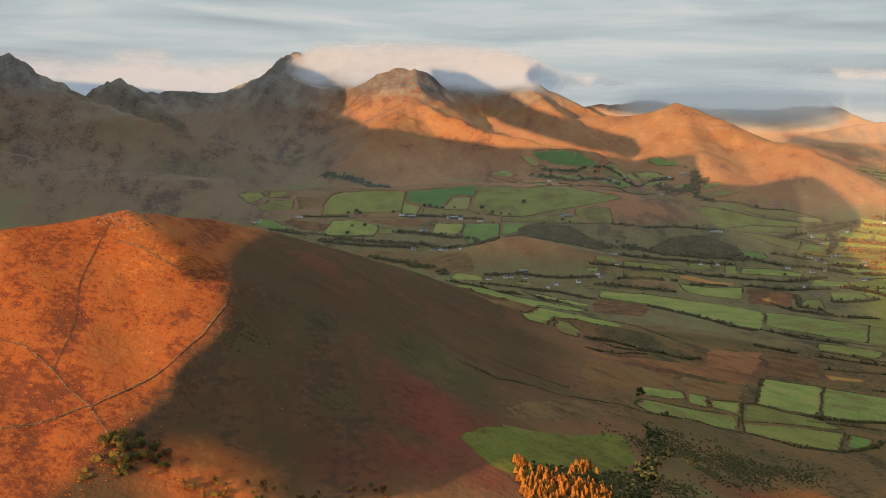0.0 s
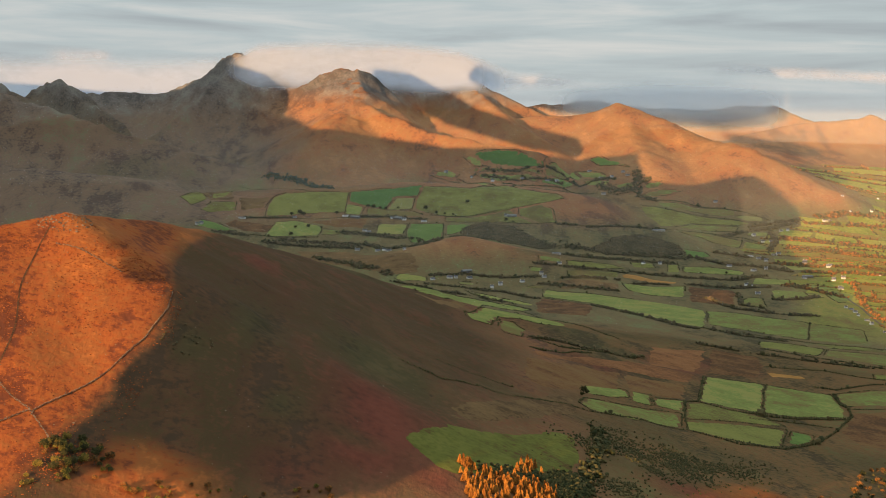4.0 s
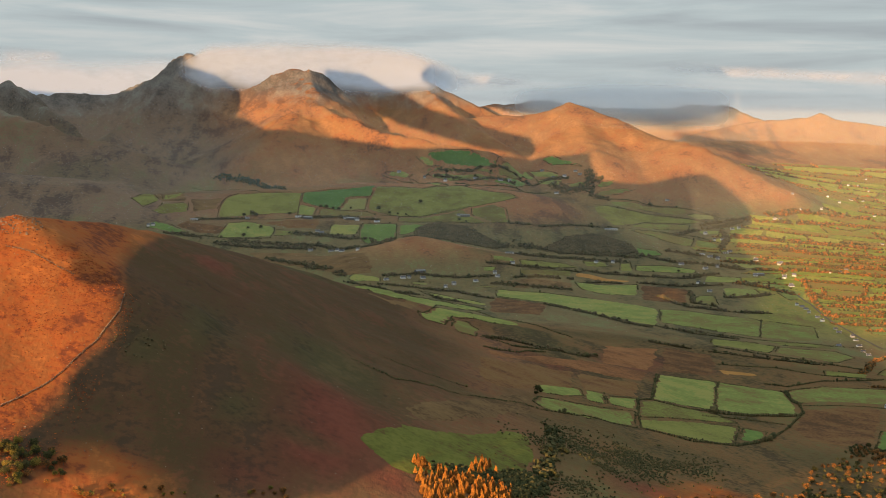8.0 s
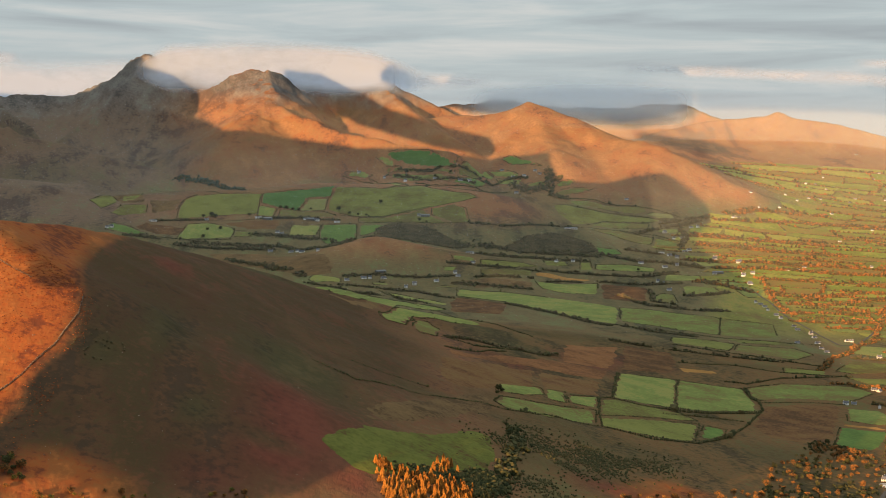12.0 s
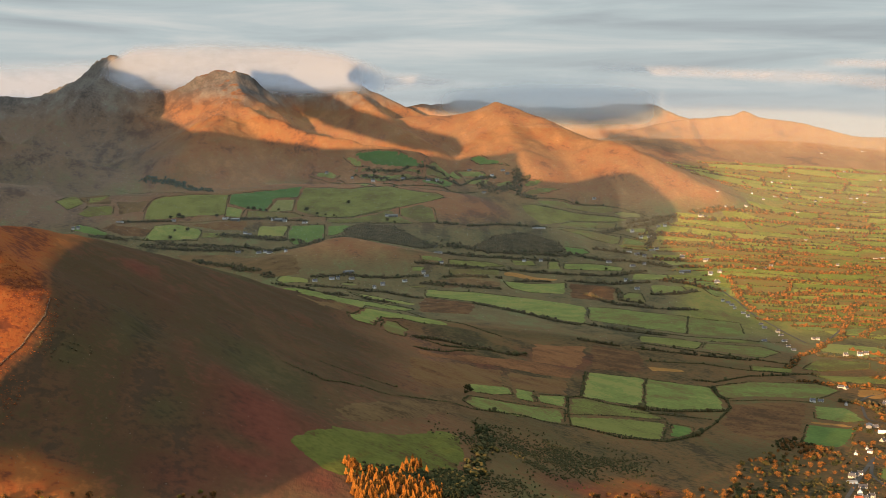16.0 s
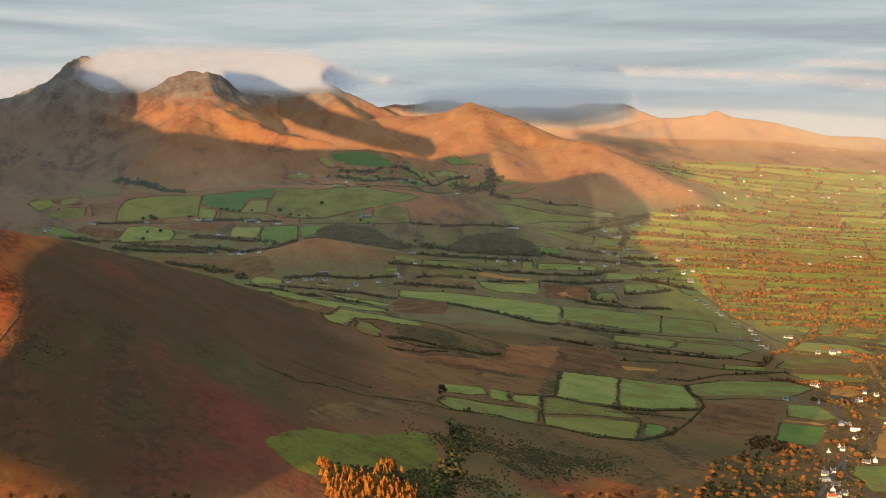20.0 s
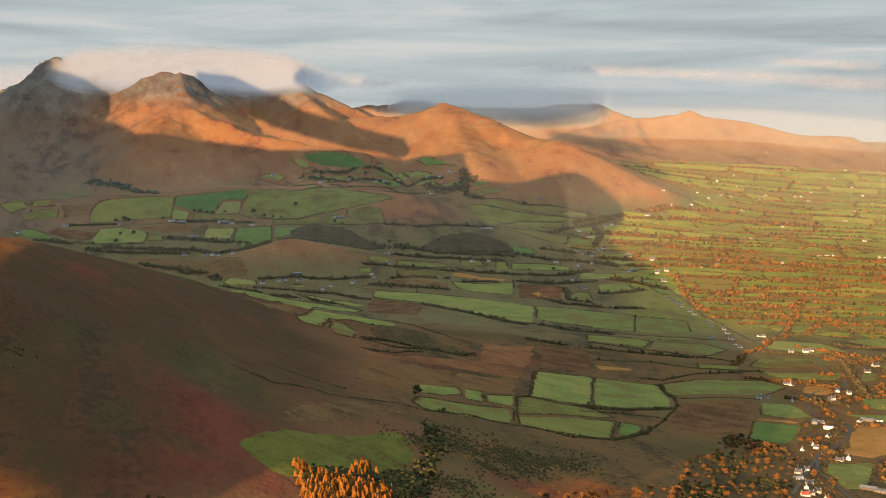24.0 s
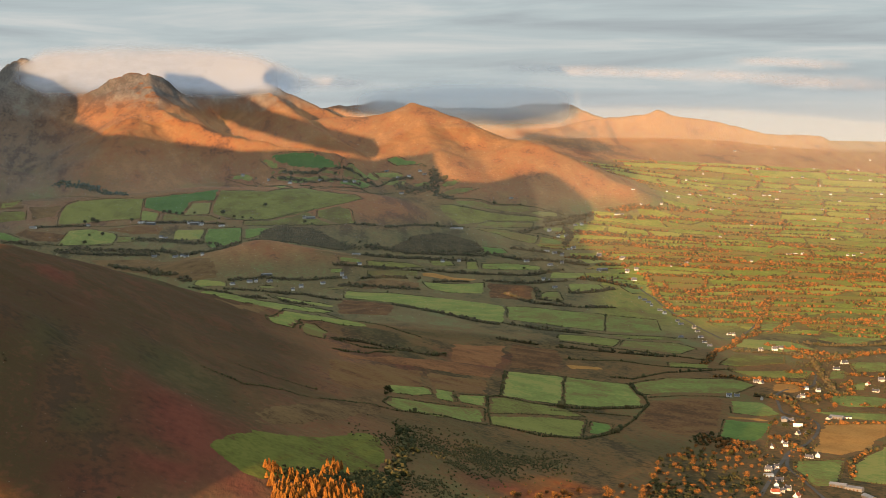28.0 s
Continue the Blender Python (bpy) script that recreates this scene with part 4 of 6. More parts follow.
plot([(249, 1526), (272, 1533), (259, 1465), (239, 1460)], MAT_PASTURE, "green pasture grazed short", "field", True)
plot([(175, 1350), (187, 1393), (230, 1434), (290, 1465), (276, 1390), (226, 1343), (184, 1331)], MAT_PASTURE, "green pasture grazed short", "field", True)
plot([(272, 1520), (310, 1549), (294, 1476), (263, 1469)], MAT_PASTURE, "green pasture grazed short", "field", True)
plot([(311, 1540), (329, 1560), (396, 1558), (409, 1525), (356, 1496), (290, 1443)], MAT_OLIVE, "olive rough grazing", "field", True)
plot([(288, 1432), (353, 1483), (406, 1509), (375, 1405), (328, 1378), (283, 1391)], MAT_OLIVE, "olive rough grazing", "field", True)
plot([(409, 1502), (433, 1500), (418, 1458), (379, 1405)], MAT_SWARD, "bright green pasture", "field", True)
plot([(388, 1816), (453, 1840), (463, 1831), (402, 1594), (391, 1588), (332, 1581)], MAT_PASTURE, "green pasture grazed short", "field", True)
plot([(465, 1832), (508, 1815), (540, 1808), (524, 1706), (508, 1649), (448, 1613), (404, 1595)], MAT_PASTURE, "green pasture grazed short", "field", True)
plot([(552, 1824), (617, 1894), (716, 1910), (728, 1864), (669, 1785), (591, 1770), (539, 1734), (536, 1762)], MAT_PASTURE, "green pasture grazed short", "field", True)
plot([(531, 1688), (576, 1724), (644, 1741), (603, 1643), (535, 1484), (474, 1489), (475, 1550)], MAT_BROWN, "brown heather and dead bracken parcel", "rough grazing")
plot([(646, 1734), (684, 1728), (677, 1648), (646, 1631), (612, 1643)], MAT_PASTURE, "green pasture grazed short", "field", True)
plot([(602, 1627), (642, 1621), (644, 1597), (593, 1609)], MAT_STUBBLE, "tan stubble field", "field")
plot([(587, 1598), (636, 1589), (640, 1579), (578, 1475), (539, 1482)], MAT_SWARD, "bright green pasture", "field", True)
plot([(700, 1589), (734, 1601), (780, 1601), (787, 1570), (744, 1526), (700, 1463), (649, 1414), (623, 1433)], MAT_STUBBLE, "tan stubble field", "field")
plot([(584, 1385), (643, 1403), (577, 1279), (554, 1274), (564, 1342)], MAT_PASTURE, "green pasture grazed short", "field", True)
plot([(642, 1384), (722, 1480), (741, 1477), (643, 1292), (602, 1307)], MAT_PASTURE, "green pasture grazed short", "field", True)
plot([(720, 1674), (815, 1673), (821, 1639), (786, 1613), (749, 1634)], MAT_PASTURE, "green pasture grazed short", "field", True)
plot([(796, 1791), (852, 1793), (874, 1760), (848, 1708), (784, 1709), (773, 1730)], MAT_PASTURE, "green pasture grazed short", "field", True)
plot([(861, 1877), (903, 1900), (863, 1833), (838, 1833)], MAT_PASTURE, "green pasture grazed short", "field", True)
plot([(741, 2041), (805, 2149), (869, 2115), (846, 2058), (757, 2020)], MAT_OLIVE, "olive rough grazing", "field", True)
plot([(753, 1875), (787, 1890), (791, 1844), (755, 1813), (732, 1821)], MAT_STUBBLE, "tan stubble field", "field")
plot([(911, 2559), (947, 2530), (927, 2450), (887, 2478)], MAT_PASTURE, "green pasture grazed short", "field", True)
plot([(957, 2475), (1036, 2494), (1024, 2416), (936, 2370)], MAT_PASTURE, "green pasture grazed short", "field", True)
plot([(1000, 2313), (1106, 2373), (1120, 2302), (1023, 2235)], MAT_PASTURE, "green pasture grazed short", "field", True)
plot([(1057, 2544), (1159, 2582), (1200, 2531), (1092, 2478)], MAT_OLIVE, "olive rough grazing", "field", True)
plot([(-194, 3256), (-78, 3256), (58, 3031), (67, 2960), (3, 2943), (-85, 3040)], MAT_VALE, "rough valley grass between the fields", "grass")
plot([(306, 2940), (409, 2966), (457, 2951), (444, 2900), (334, 2899)], MAT_VALE, "rough valley grass between the fields", "grass")
plot([(879, 2317), (949, 2283), (957, 2197), (884, 2168), (835, 2226)], MAT_PASTURE, "green pasture grazed short", "field", True)
plot([(737, 1984), (865, 1998), (830, 1935), (749, 1930)], MAT_OLIVE, "olive rough grazing", "field", True)
plot([(886, 1998), (916, 2000), (877, 1924), (852, 1925)], MAT_PASTURE, "green pasture grazed short", "field", True)
plot([(950, 2070), (1007, 2070), (996, 2024), (965, 1983), (919, 1984)], MAT_PASTURE, "green pasture grazed short", "field", True)
plot([(668, 2044), (728, 2032), (709, 1993), (652, 1992)], MAT_OLIVE, "olive rough grazing", "field", True)
plot([(1127, 2510), (1220, 2528), (1197, 2448), (1109, 2425)], MAT_PASTURE, "green pasture grazed short", "field", True)
plot([(14, 991), (26, 1023), (42, 1055), (47, 1107), (49, 1066), (75, 1086), (114, 1144), (134, 1173), (152, 1169), (145, 1109), (127, 1039), (84, 995), (45, 966), (34, 965), (24, 979)], MAT_MEADOW, "rough green meadow with dark rushes", "meadow")

# belts of thorn and hedge between the fields
hedgerow([(280, 1385), (325, 1366), (373, 1393), (422, 1455), (465, 1542), (523, 1668)], 2.6, gaps=0.08)
hedgerow([(384, 1811), (330, 1578)], 2.0, gaps=0.08)
hedgerow([(544, 1815), (529, 1734), (533, 1716), (519, 1658)], 3.4, gaps=0.08)
hedgerow([(391, 1564), (444, 1598), (509, 1638)], 3.0, gaps=0.08)
hedgerow([(372, 1525), (436, 1569), (475, 1574)], 2.2, gaps=0.08)
hedgerow([(311, 1546), (328, 1567), (357, 1552), (393, 1570)], 2.0, gaps=0.08)
hedgerow([(310, 1553), (291, 1450), (281, 1386)], 2.0, gaps=0.08)
hedgerow([(536, 1713), (582, 1741), (651, 1756)], 1.8, gaps=0.08)
hedgerow([(9, 1204), (44, 1194), (78, 1252), (107, 1263), (156, 1314), (182, 1324), (275, 1380)], 1.6, gaps=0.08)
hedgerow([(35, 1282), (57, 1287), (110, 1302)], 1.0, gaps=0.08)
hedgerow([(158, 1648), (201, 1694), (243, 1763)], 2.0, gaps=0.08)
hedgerow([(159, 1724), (199, 1728), (297, 1851)], 1.8, gaps=0.08)
hedgerow([(290, 2793), (374, 2712), (444, 2578), (497, 2497), (525, 2481)], 1.6, gaps=0.08)
hedgerow([(525, 2481), (610, 2403), (665, 2357), (733, 2339), (815, 2302)], 1.8, gaps=0.08)
hedgerow([(552, 2215), (627, 2164), (704, 2108), (742, 2070)], 2.6, gaps=0.08)
hedgerow([(509, 2007), (595, 2026), (650, 1996), (745, 1989)], 2.2, gaps=0.08)
hedgerow([(534, 1869), (561, 1860), (633, 1943), (728, 1987)], 2.4, gaps=0.08)
hedgerow([(293, 3428), (343, 3417), (382, 3418)], 2.0, gaps=0.08)
hedgerow([(127, 3444), (115, 3161)], 2.4, gaps=0.08)
hedgerow([(94, 3486), (144, 3477), (195, 3483), (249, 3508), (301, 3518)], 2.2, gaps=0.08)
hedgerow([(130, 3450), (219, 3449), (294, 3434)], 1.8, gaps=0.08)
hedgerow([(-51, 3515), (-62, 3471)], 1.8, gaps=0.08)
hedgerow([(-277, 3448), (-180, 3445), (-94, 3459), (5, 3464)], 1.6, gaps=0.08)
hedgerow([(-91, 3596), (-97, 3485)], 1.4, gaps=0.08)
hedgerow([(65, 3576), (56, 3511)], 1.2, gaps=0.08)
hedgerow([(-280, 3490), (-270, 3553), (-238, 3604)], 1.2, gaps=0.08)
hedgerow([(-369, 3787), (-303, 3783), (-187, 3604)], 1.6, gaps=0.08)
hedgerow([(-152, 3354), (-234, 3338), (-316, 3345)], 2.6, gaps=0.08)
hedgerow([(192, 3641), (260, 3657), (374, 3711), (461, 3747)], 1.6, gaps=0.08)
hedgerow([(276, 3692), (348, 3737), (434, 3755), (515, 3726)], 3.0, gaps=0.08)
hedgerow([(105, 3878), (173, 3815), (260, 3663)], 3.0, gaps=0.08)
hedgerow([(610, 3661), (713, 3651), (839, 3587), (896, 3536)], 2.6, gaps=0.08)
hedgerow([(652, 3624), (766, 3573), (840, 3532)], 2.0, gaps=0.08)
hedgerow([(661, 3467), (742, 3462), (812, 3415), (860, 3342)], 2.4, gaps=0.08)
hedgerow([(314, 2027), (245, 2547), (149, 2877)], 1.4, gaps=0.08)

# ---- trees ----
def trunk_mesh(high, thick, limbs=5):
    bm = bmesh.new()
    for k in range(limbs + 1):
        a = 2.4 * k
        if k == 0:
            base, tip, r0, r1 = Vector((0, 0, -0.4)), Vector((0.1, 0.1, high * 0.75)), thick, thick * 0.35
        else:
            base = Vector((0, 0, high * (0.25 + 0.08 * k)))
            tip, r0, r1 = base + Vector((math.cos(a) * high * 0.28, math.sin(a) * high * 0.28, high * 0.25)), thick * 0.45, thick * 0.12
        m = look(base, tip) @ pose(0, 0, 0)
        bmesh.ops.create_cone(bm, segments=6, radius1=r1, radius2=r0, depth=(tip - base).length, matrix=m @ Matrix.Translation((0, 0, -(tip - base).length / 2)))
    return bm


def broadleaf(high, wide, leaves, label, seed):
    rng = np.random.default_rng(seed)
    tree = new("tree")
    tagged(tree, label, "tree", "broadleaf trees")
    part("trunk", trunk_mesh(high, high * 0.035), MAT_BARK, tree)
    n = 170
    d = rng.normal(0, 1, (n, 3))
    d /= np.linalg.norm(d, axis=1)[:, None]
    lobes = 1 + 0.3 * np.sin(3 * np.arctan2(d[:, 1], d[:, 0]) + seed)
    c = d * (rng.uniform(0.35, 1, n) * lobes)[:, None] * (wide / 2, wide / 2, high * 0.36) + (0, 0, high * 0.62)
    s = rng.uniform(0.045, 0.11, (n, 1)) * wide * (1, 1, 0.8)
    crown = new("crown", clumps("crown", c, s, leaves, 0.45))
    crown.parent = tree
    return tree


def conifer(high, wide, needles, label, seed):
    rng = np.random.default_rng(seed)
    tree = new("conifer")
    tagged(tree, label, "tree", "plantation conifers")
    part("trunk", trunk_mesh(high, high * 0.018, 0), MAT_BARK, tree)
    verts, faces = [], []
    tiers, spokes = 8, 11
    for k in range(tiers):
        f = k / tiers
        z0, z1, r = high * (0.16 + 0.74 * f), high * (0.3 + 0.74 * f), wide / 2 * (1 - 0.74 * f)
        first = len(verts)
        verts.append((0, 0, min(z1, high)))
        for j in range(spokes * 2):
            a = math.pi * j / spokes + k
            q = r * (1.0 if j % 2 else 0.5) * rng.uniform(0.75, 1.15)
            verts.append((q * math.cos(a), q * math.sin(a), z0 - (0.35 if j % 2 else 0) * rng.uniform(0.5, 1.5)))
        for j in range(spokes * 2):
            faces.append((first, first + 1 + j, first + 1 + (j + 1) % (spokes * 2)))
    crown = new("crown", mesh_from("crown", verts, faces, needles))
    crown.parent = tree
    return tree


LARCHES = [conifer(12, 8.0, MAT_LARCH, "tall golden larch in autumn needles", 1), conifer(10, 7.0, MAT_LARCH, "golden larch in autumn needles", 2), conifer(13, 7.5, MAT_LARCH, "tall slender golden larch", 3)]
AUTUMN = [broadleaf(7.5, 7.0, MAT_AUTUMN, "bushy tree with rusty autumn leaves", 11), broadleaf(9.5, 8.0, MAT_AUTUMN, "spreading tree with orange autumn leaves", 12), broadleaf(6, 6.5, MAT_AUTUMN, "low rounded tree turning orange", 13)]
GREENISH = [broadleaf(8, 7.5, MAT_DARKLEAF, "dark green hillside tree", 21), broadleaf(6, 6.0, MAT_DARKLEAF, "low dark green thorn tree", 22)]
GOLDEN = [broadleaf(7, 6.5, MAT_GOLD, "tree with yellowing autumn leaves", 31), broadleaf(5.5, 5.0, MAT_GOLD, "small tree with yellowing leaves", 32)]
USED = set()


def place(kinds, x, y, turn=0.0, size=1.0, sink=0.15):
    """Stand one of a family of things on the ground; the first of each kind is used itself, the rest are copies."""
    kind = kinds[int(RNG.integers(len(kinds)))]
    m = pose(x, y, float(height(np.array([x]), np.array([y]))[0]) - sink, 0, 0, turn)
    if kind.name not in USED:
        USED.add(kind.name)
        kind.matrix_basis = m @ Matrix.Scale(size, 4)
        return kind
    kind_copy = copy_thing(kind, m)
    kind_copy.scale = (size, size, size)
    return kind_copy


def wood(kinds, corners, count, low=0.7, high=1.25):
    for x, y in inside(corners, count):
        place(kinds, float(x), float(y), float(RNG.uniform(0, 360)), float(RNG.uniform(low, high)))


def belt(points, half, material, label):
    """A strip of trees and bushes past counting along a line, thicker and thinner by turns."""
    line = along(points, 1.0)
    far_ = float(np.hypot(*line[0])) / 2500
    n = int(len(line) * min(3.6, 0.65 + half * 0.22))
    pick = RNG.integers(0, len(line), n)
    p = line[pick] + np.column_stack([8 * rough(line[pick, 0], line[pick, 1], 120, 2, 3), half * 0.6 * rough(line[pick, 0], line[pick, 1], 90, 2, 8)]) + RNG.normal(0, half * 0.5, (n, 2))
    p = p[rough(p[:, 0], p[:, 1], 30, 2, 44) > RNG.normal(-0.35, 0.25, n)]
    base, c, s = on_ground(p), [], []
    big = RNG.uniform(0.8, 2.2, len(p)) * RNG.choice([0.7, 1.0, 1.5], len(p), p=[0.45, 0.4, 0.15]) * (0.6 + 0.4 * far_)
    for k in range(3):
        w = big * RNG.uniform(0.55, 1.0, len(p))
        c.append(base + np.column_stack([RNG.normal(0, 0.5, (len(p), 2)) * big[:, None], w * (0.5 + 0.55 * k)]))
        s.append(np.column_stack([w, w, w * 0.9]))
    c, s = np.concatenate(c), np.concatenate(s)
    dark = np.tile(RNG.uniform(0, 1, len(p)) < 0.38, 3)
    tagged(new("tree_belt", clumps("tree_belt", c[~dark], s[~dark], material, 0.45)), label, "trees", kind="stuff")
    tagged(new("tree_belt", clumps("tree_belt", c[dark], s[dark], MAT_HEDGE, 0.45)), "dark evergreen bushes among autumn trees", "trees", kind="stuff")


def thicket(name, corners, count, size, material, label, tall=1.0, bare=0.0, steep=28.0, stray=0.0):
    """Shrubs and low trees past counting, each of a few clumps, as one mesh."""
    p = inside(corners, count * 2)
    p = p + RNG.normal(0, max(stray, size * 2.5), p.shape)
    p = p[rough(p[:, 0], p[:, 1], 25 + size * 22, 3, 40) > RNG.normal(bare, 0.25, len(p))]
    if bare > 0:
        p = p[lie(p[:, 0], p[:, 1])[1] < steep]
    c, s = [], []
    base = on_ground(p)
    for k in range(3):
        w = size * RNG.uniform(0.45, 1.0, len(p))
        off = RNG.normal(0, size * 0.5, (len(p), 2))
        c.append(base + np.column_stack([off, w * tall * (0.5 + 0.35 * k)]))
        s.append(np.column_stack([w, w, w * tall]))
    tagged(new(name, clumps(name, np.concatenate(c), np.concatenate(s), material, 0.4)), label, "shrubs", kind="stuff")


wood(LARCHES, [(48, 989), (88, 995), (117, 1004), (109, 963), (54, 915)], 240, 0.4, 0.72)
wood(LARCHES, [(92, 1030), (107, 1050), (108, 1016), (88, 997)], 12, 0.5, 0.8)
wood(GREENISH + GOLDEN + GOLDEN + AUTUMN[:1], [(-195, 869), (-179, 885), (-153, 880), (-152, 852), (-184, 836), (-200, 824)], 64, 0.4, 0.85)
wood(AUTUMN + GOLDEN, [(-148, 858), (-72, 884), (-26, 900), (-28, 879), (-145, 832)], 44, 0.3, 0.56)
wood(AUTUMN + AUTUMN + GREENISH, [(527, 1495), (576, 1462), (481, 1213), (435, 1169), (356, 1134), (413, 1299)], 170, 0.35, 0.75)
wood(AUTUMN + GREENISH, [(635, 1603), (700, 1635), (621, 1433), (542, 1273), (499, 1259)], 26, 0.4, 0.9)
wood(AUTUMN + GREENISH, [(759, 1833), (839, 1883), (745, 1655), (686, 1648)], 18, 0.4, 0.9)
wood(AUTUMN, [(210, 1078), (267, 1119), (382, 1214), (356, 1134), (207, 1039)], 48, 0.35, 0.85)
thicket("scrub", [(527, 1500), (576, 1465), (481, 1213), (435, 1165), (356, 1134), (413, 1299)], 700, 1.3, MAT_DARKLEAF, "dark scrub filling a hillside wood")

thicket("woodland", [(148, 3166), (179, 3417), (218, 3437), (273, 3414), (306, 3361), (332, 3310), (352, 3285), (328, 3269), (260, 3332), (207, 3369)], 2600, 2.2, MAT_WOOD, "dense leafless wood filling a valley slope", 1.0, -0.9, 400.0)
thicket("woodland", [(451, 3267), (505, 3339), (574, 3374), (625, 3334), (637, 3261), (570, 3240), (472, 3243)], 2600, 2.2, MAT_WOOD, "dense leafless wood filling a valley slope", 1.0, -0.9, 400.0)
thicket("scrub", [(160, 1199), (203, 1269), (236, 1261), (270, 1260), (327, 1287), (291, 1222), (222, 1138), (186, 1057), (147, 1014), (140, 1048)], 3400, 0.75, MAT_HEDGE, "dark scrub in a wet hollow", 1.0, 0.1, 400.0, 16)
thicket("scrub", [(62, 1000), (85, 1010), (110, 1028), (137, 1058), (138, 1003), (113, 987), (84, 995), (62, 983)], 420, 1.5, MAT_DARKLEAF, "dark shrubs beside the larches", 1.0, -0.5, 400.0)
thicket("scrub", [(-151, 1006), (-120, 1031), (-110, 1017), (-133, 989)], 36, 0.8, MAT_WOOD, "dark thorn bushes on the shaded slope", 0.9, 0.1, 400.0)
# tree belts: line, half width
belt([(332, 3303), (426, 3269), (521, 3244), (630, 3228)], 16, MAT_WOOD, "belt of dark trees along a stream")
belt([(362, 3144), (488, 3185), (607, 3175)], 10, MAT_WOOD, "belt of dark trees along a stream")
belt([(304, 2924), (378, 2905), (444, 2900)], 8, MAT_WOOD, "dark thorn trees beside a field")
belt([(491, 3058), (592, 3034), (693, 3013), (776, 3061)], 7, MAT_WOOD, "dark thorn trees beside a field")
belt([(644, 3238), (707, 3180), (797, 3144), (836, 3104)], 8, MAT_WOOD, "dark trees round farms")
belt([(-233, 3329), (-127, 3313), (-32, 3306), (84, 3160)], 9, MAT_WOOD, "belt of dark trees along a stream")
belt([(-267, 3311), (-173, 3293), (-55, 3288)], 7, MAT_WOOD, "belt of dark trees along a stream")
belt([(-105, 3381), (-32, 3372), (65, 3355), (107, 3163)], 9, MAT_WOOD, "belt of dark trees along a stream")
belt([(-386, 3345), (-339, 3342), (-304, 3335)], 7, MAT_WOOD, "dark trees below a farm")
belt([(520, 3762), (555, 3714), (596, 3706), (617, 3731), (613, 3764)], 14, MAT_WOOD, "dark trees in a side valley")
belt([(645, 3742), (617, 3707), (603, 3679), (644, 3657)], 7, MAT_WOOD, "dark trees in a side valley")
belt([(777, 3437), (810, 3462), (854, 3476), (898, 3490), (932, 3514)], 9, MAT_WOOD, "dark trees in a side valley")
belt([(880, 3473), (866, 3384), (835, 3293)], 6, MAT_WOOD, "dark trees round farms")
belt([(438, 3789), (512, 3813), (562, 3760)], 4, MAT_WOOD, "thorn trees along field banks")
belt([(244, 3822), (325, 3787), (440, 3805)], 3, MAT_WOOD, "thorn trees along field banks")
belt([(215, 3821), (323, 3761), (436, 3769)], 3, MAT_WOOD, "thorn trees along field banks")
belt([(728, 2825), (788, 2841), (828, 2863)], 7, MAT_WOOD, "dark thorn trees beside a field")
belt([(598, 2838), (635, 2713), (718, 2664), (770, 2660)], 6, MAT_WOOD, "dark thorn trees beside a field")
belt([(88, 2944), (154, 2967), (231, 2961), (297, 2963)], 5, MAT_WOOD, "thorn trees round a hamlet")
belt([(76, 2902), (150, 2892), (223, 2866), (278, 2778)], 4, MAT_WOOD, "thorn trees round a hamlet")
belt([(2, 2921), (76, 2881), (146, 2814), (230, 2705)], 2, MAT_WOOD, "thorn hedge below a hamlet")
belt([(292, 3025), (359, 3019), (442, 3037), (488, 3036)], 4, MAT_WOOD, "thorn trees along field banks")
belt([(341, 2958), (410, 2973), (461, 2975)], 4, MAT_WOOD, "thorn trees along field banks")
belt([(486, 2955), (521, 2962), (566, 2958)], 3, MAT_WOOD, "thorn trees along field banks")
belt([(590, 2965), (675, 2935), (748, 2949)], 5, MAT_WOOD, "thorn trees along field banks")
belt([(671, 2891), (653, 2765), (690, 2722)], 4, MAT_WOOD, "thorn trees along field banks")
belt([(364, 2714), (424, 2638), (480, 2507), (510, 2464)], 5, MAT_WOOD, "dark thorn trees beside a field")
belt([(167, 1739), (206, 1792), (248, 1803), (315, 1871)], 4, MAT_WOOD, "dark thorn along an old bank")
belt([(529, 2468), (570, 2397), (633, 2350)], 3, MAT_WOOD, "dark thorn along an old bank")
belt([(452, 2187), (512, 2153), (590, 2126), (685, 2103)], 5, MAT_WOOD, "dark thorn along an old bank")
belt([(-146, 3216), (-52, 3027), (13, 2940)], 9, MAT_WOOD, "dark gorse on a wet slope")
belt([(-323, 3426), (-264, 3438), (-204, 3451)], 2, MAT_WOOD, "trees along a farm lane")
belt([(-94, 3462), (5, 3470), (93, 3465)], 3, MAT_WOOD, "trees along a farm lane")
belt([(381, 3412), (456, 3399), (551, 3427), (647, 3452)], 4, MAT_WOOD, "dark thorn at the moor edge")
belt([(832, 3499), (891, 3516), (967, 3541)], 5, MAT_WOOD, "dark trees in a side valley")
belt([(705, 3287), (762, 3255), (819, 3230)], 5, MAT_WOOD, "dark trees round farms")
belt([(815, 2176), (892, 2145), (908, 2079)], 5, MAT_WOOD, "dark trees along a field bank")
belt([(946, 2276), (1001, 2228), (1089, 2240)], 6, MAT_WOOD, "dark trees along a field bank")
belt([(693, 1771), (735, 1765), (754, 1725)], 5, MAT_WOOD, "dark trees round a farm")
belt([(900, 2079), (846, 1920), (809, 1805)], 4, MAT_WOOD, "dark trees along a lane")
belt([(944, 2121), (998, 2140), (1061, 2158)], 5, MAT_AUTUMN, "belt of orange autumn trees and bushes between fields")
belt([(898, 1960), (920, 1938), (962, 1956)], 4, MAT_AUTUMN, "belt of orange autumn trees and bushes between fields")
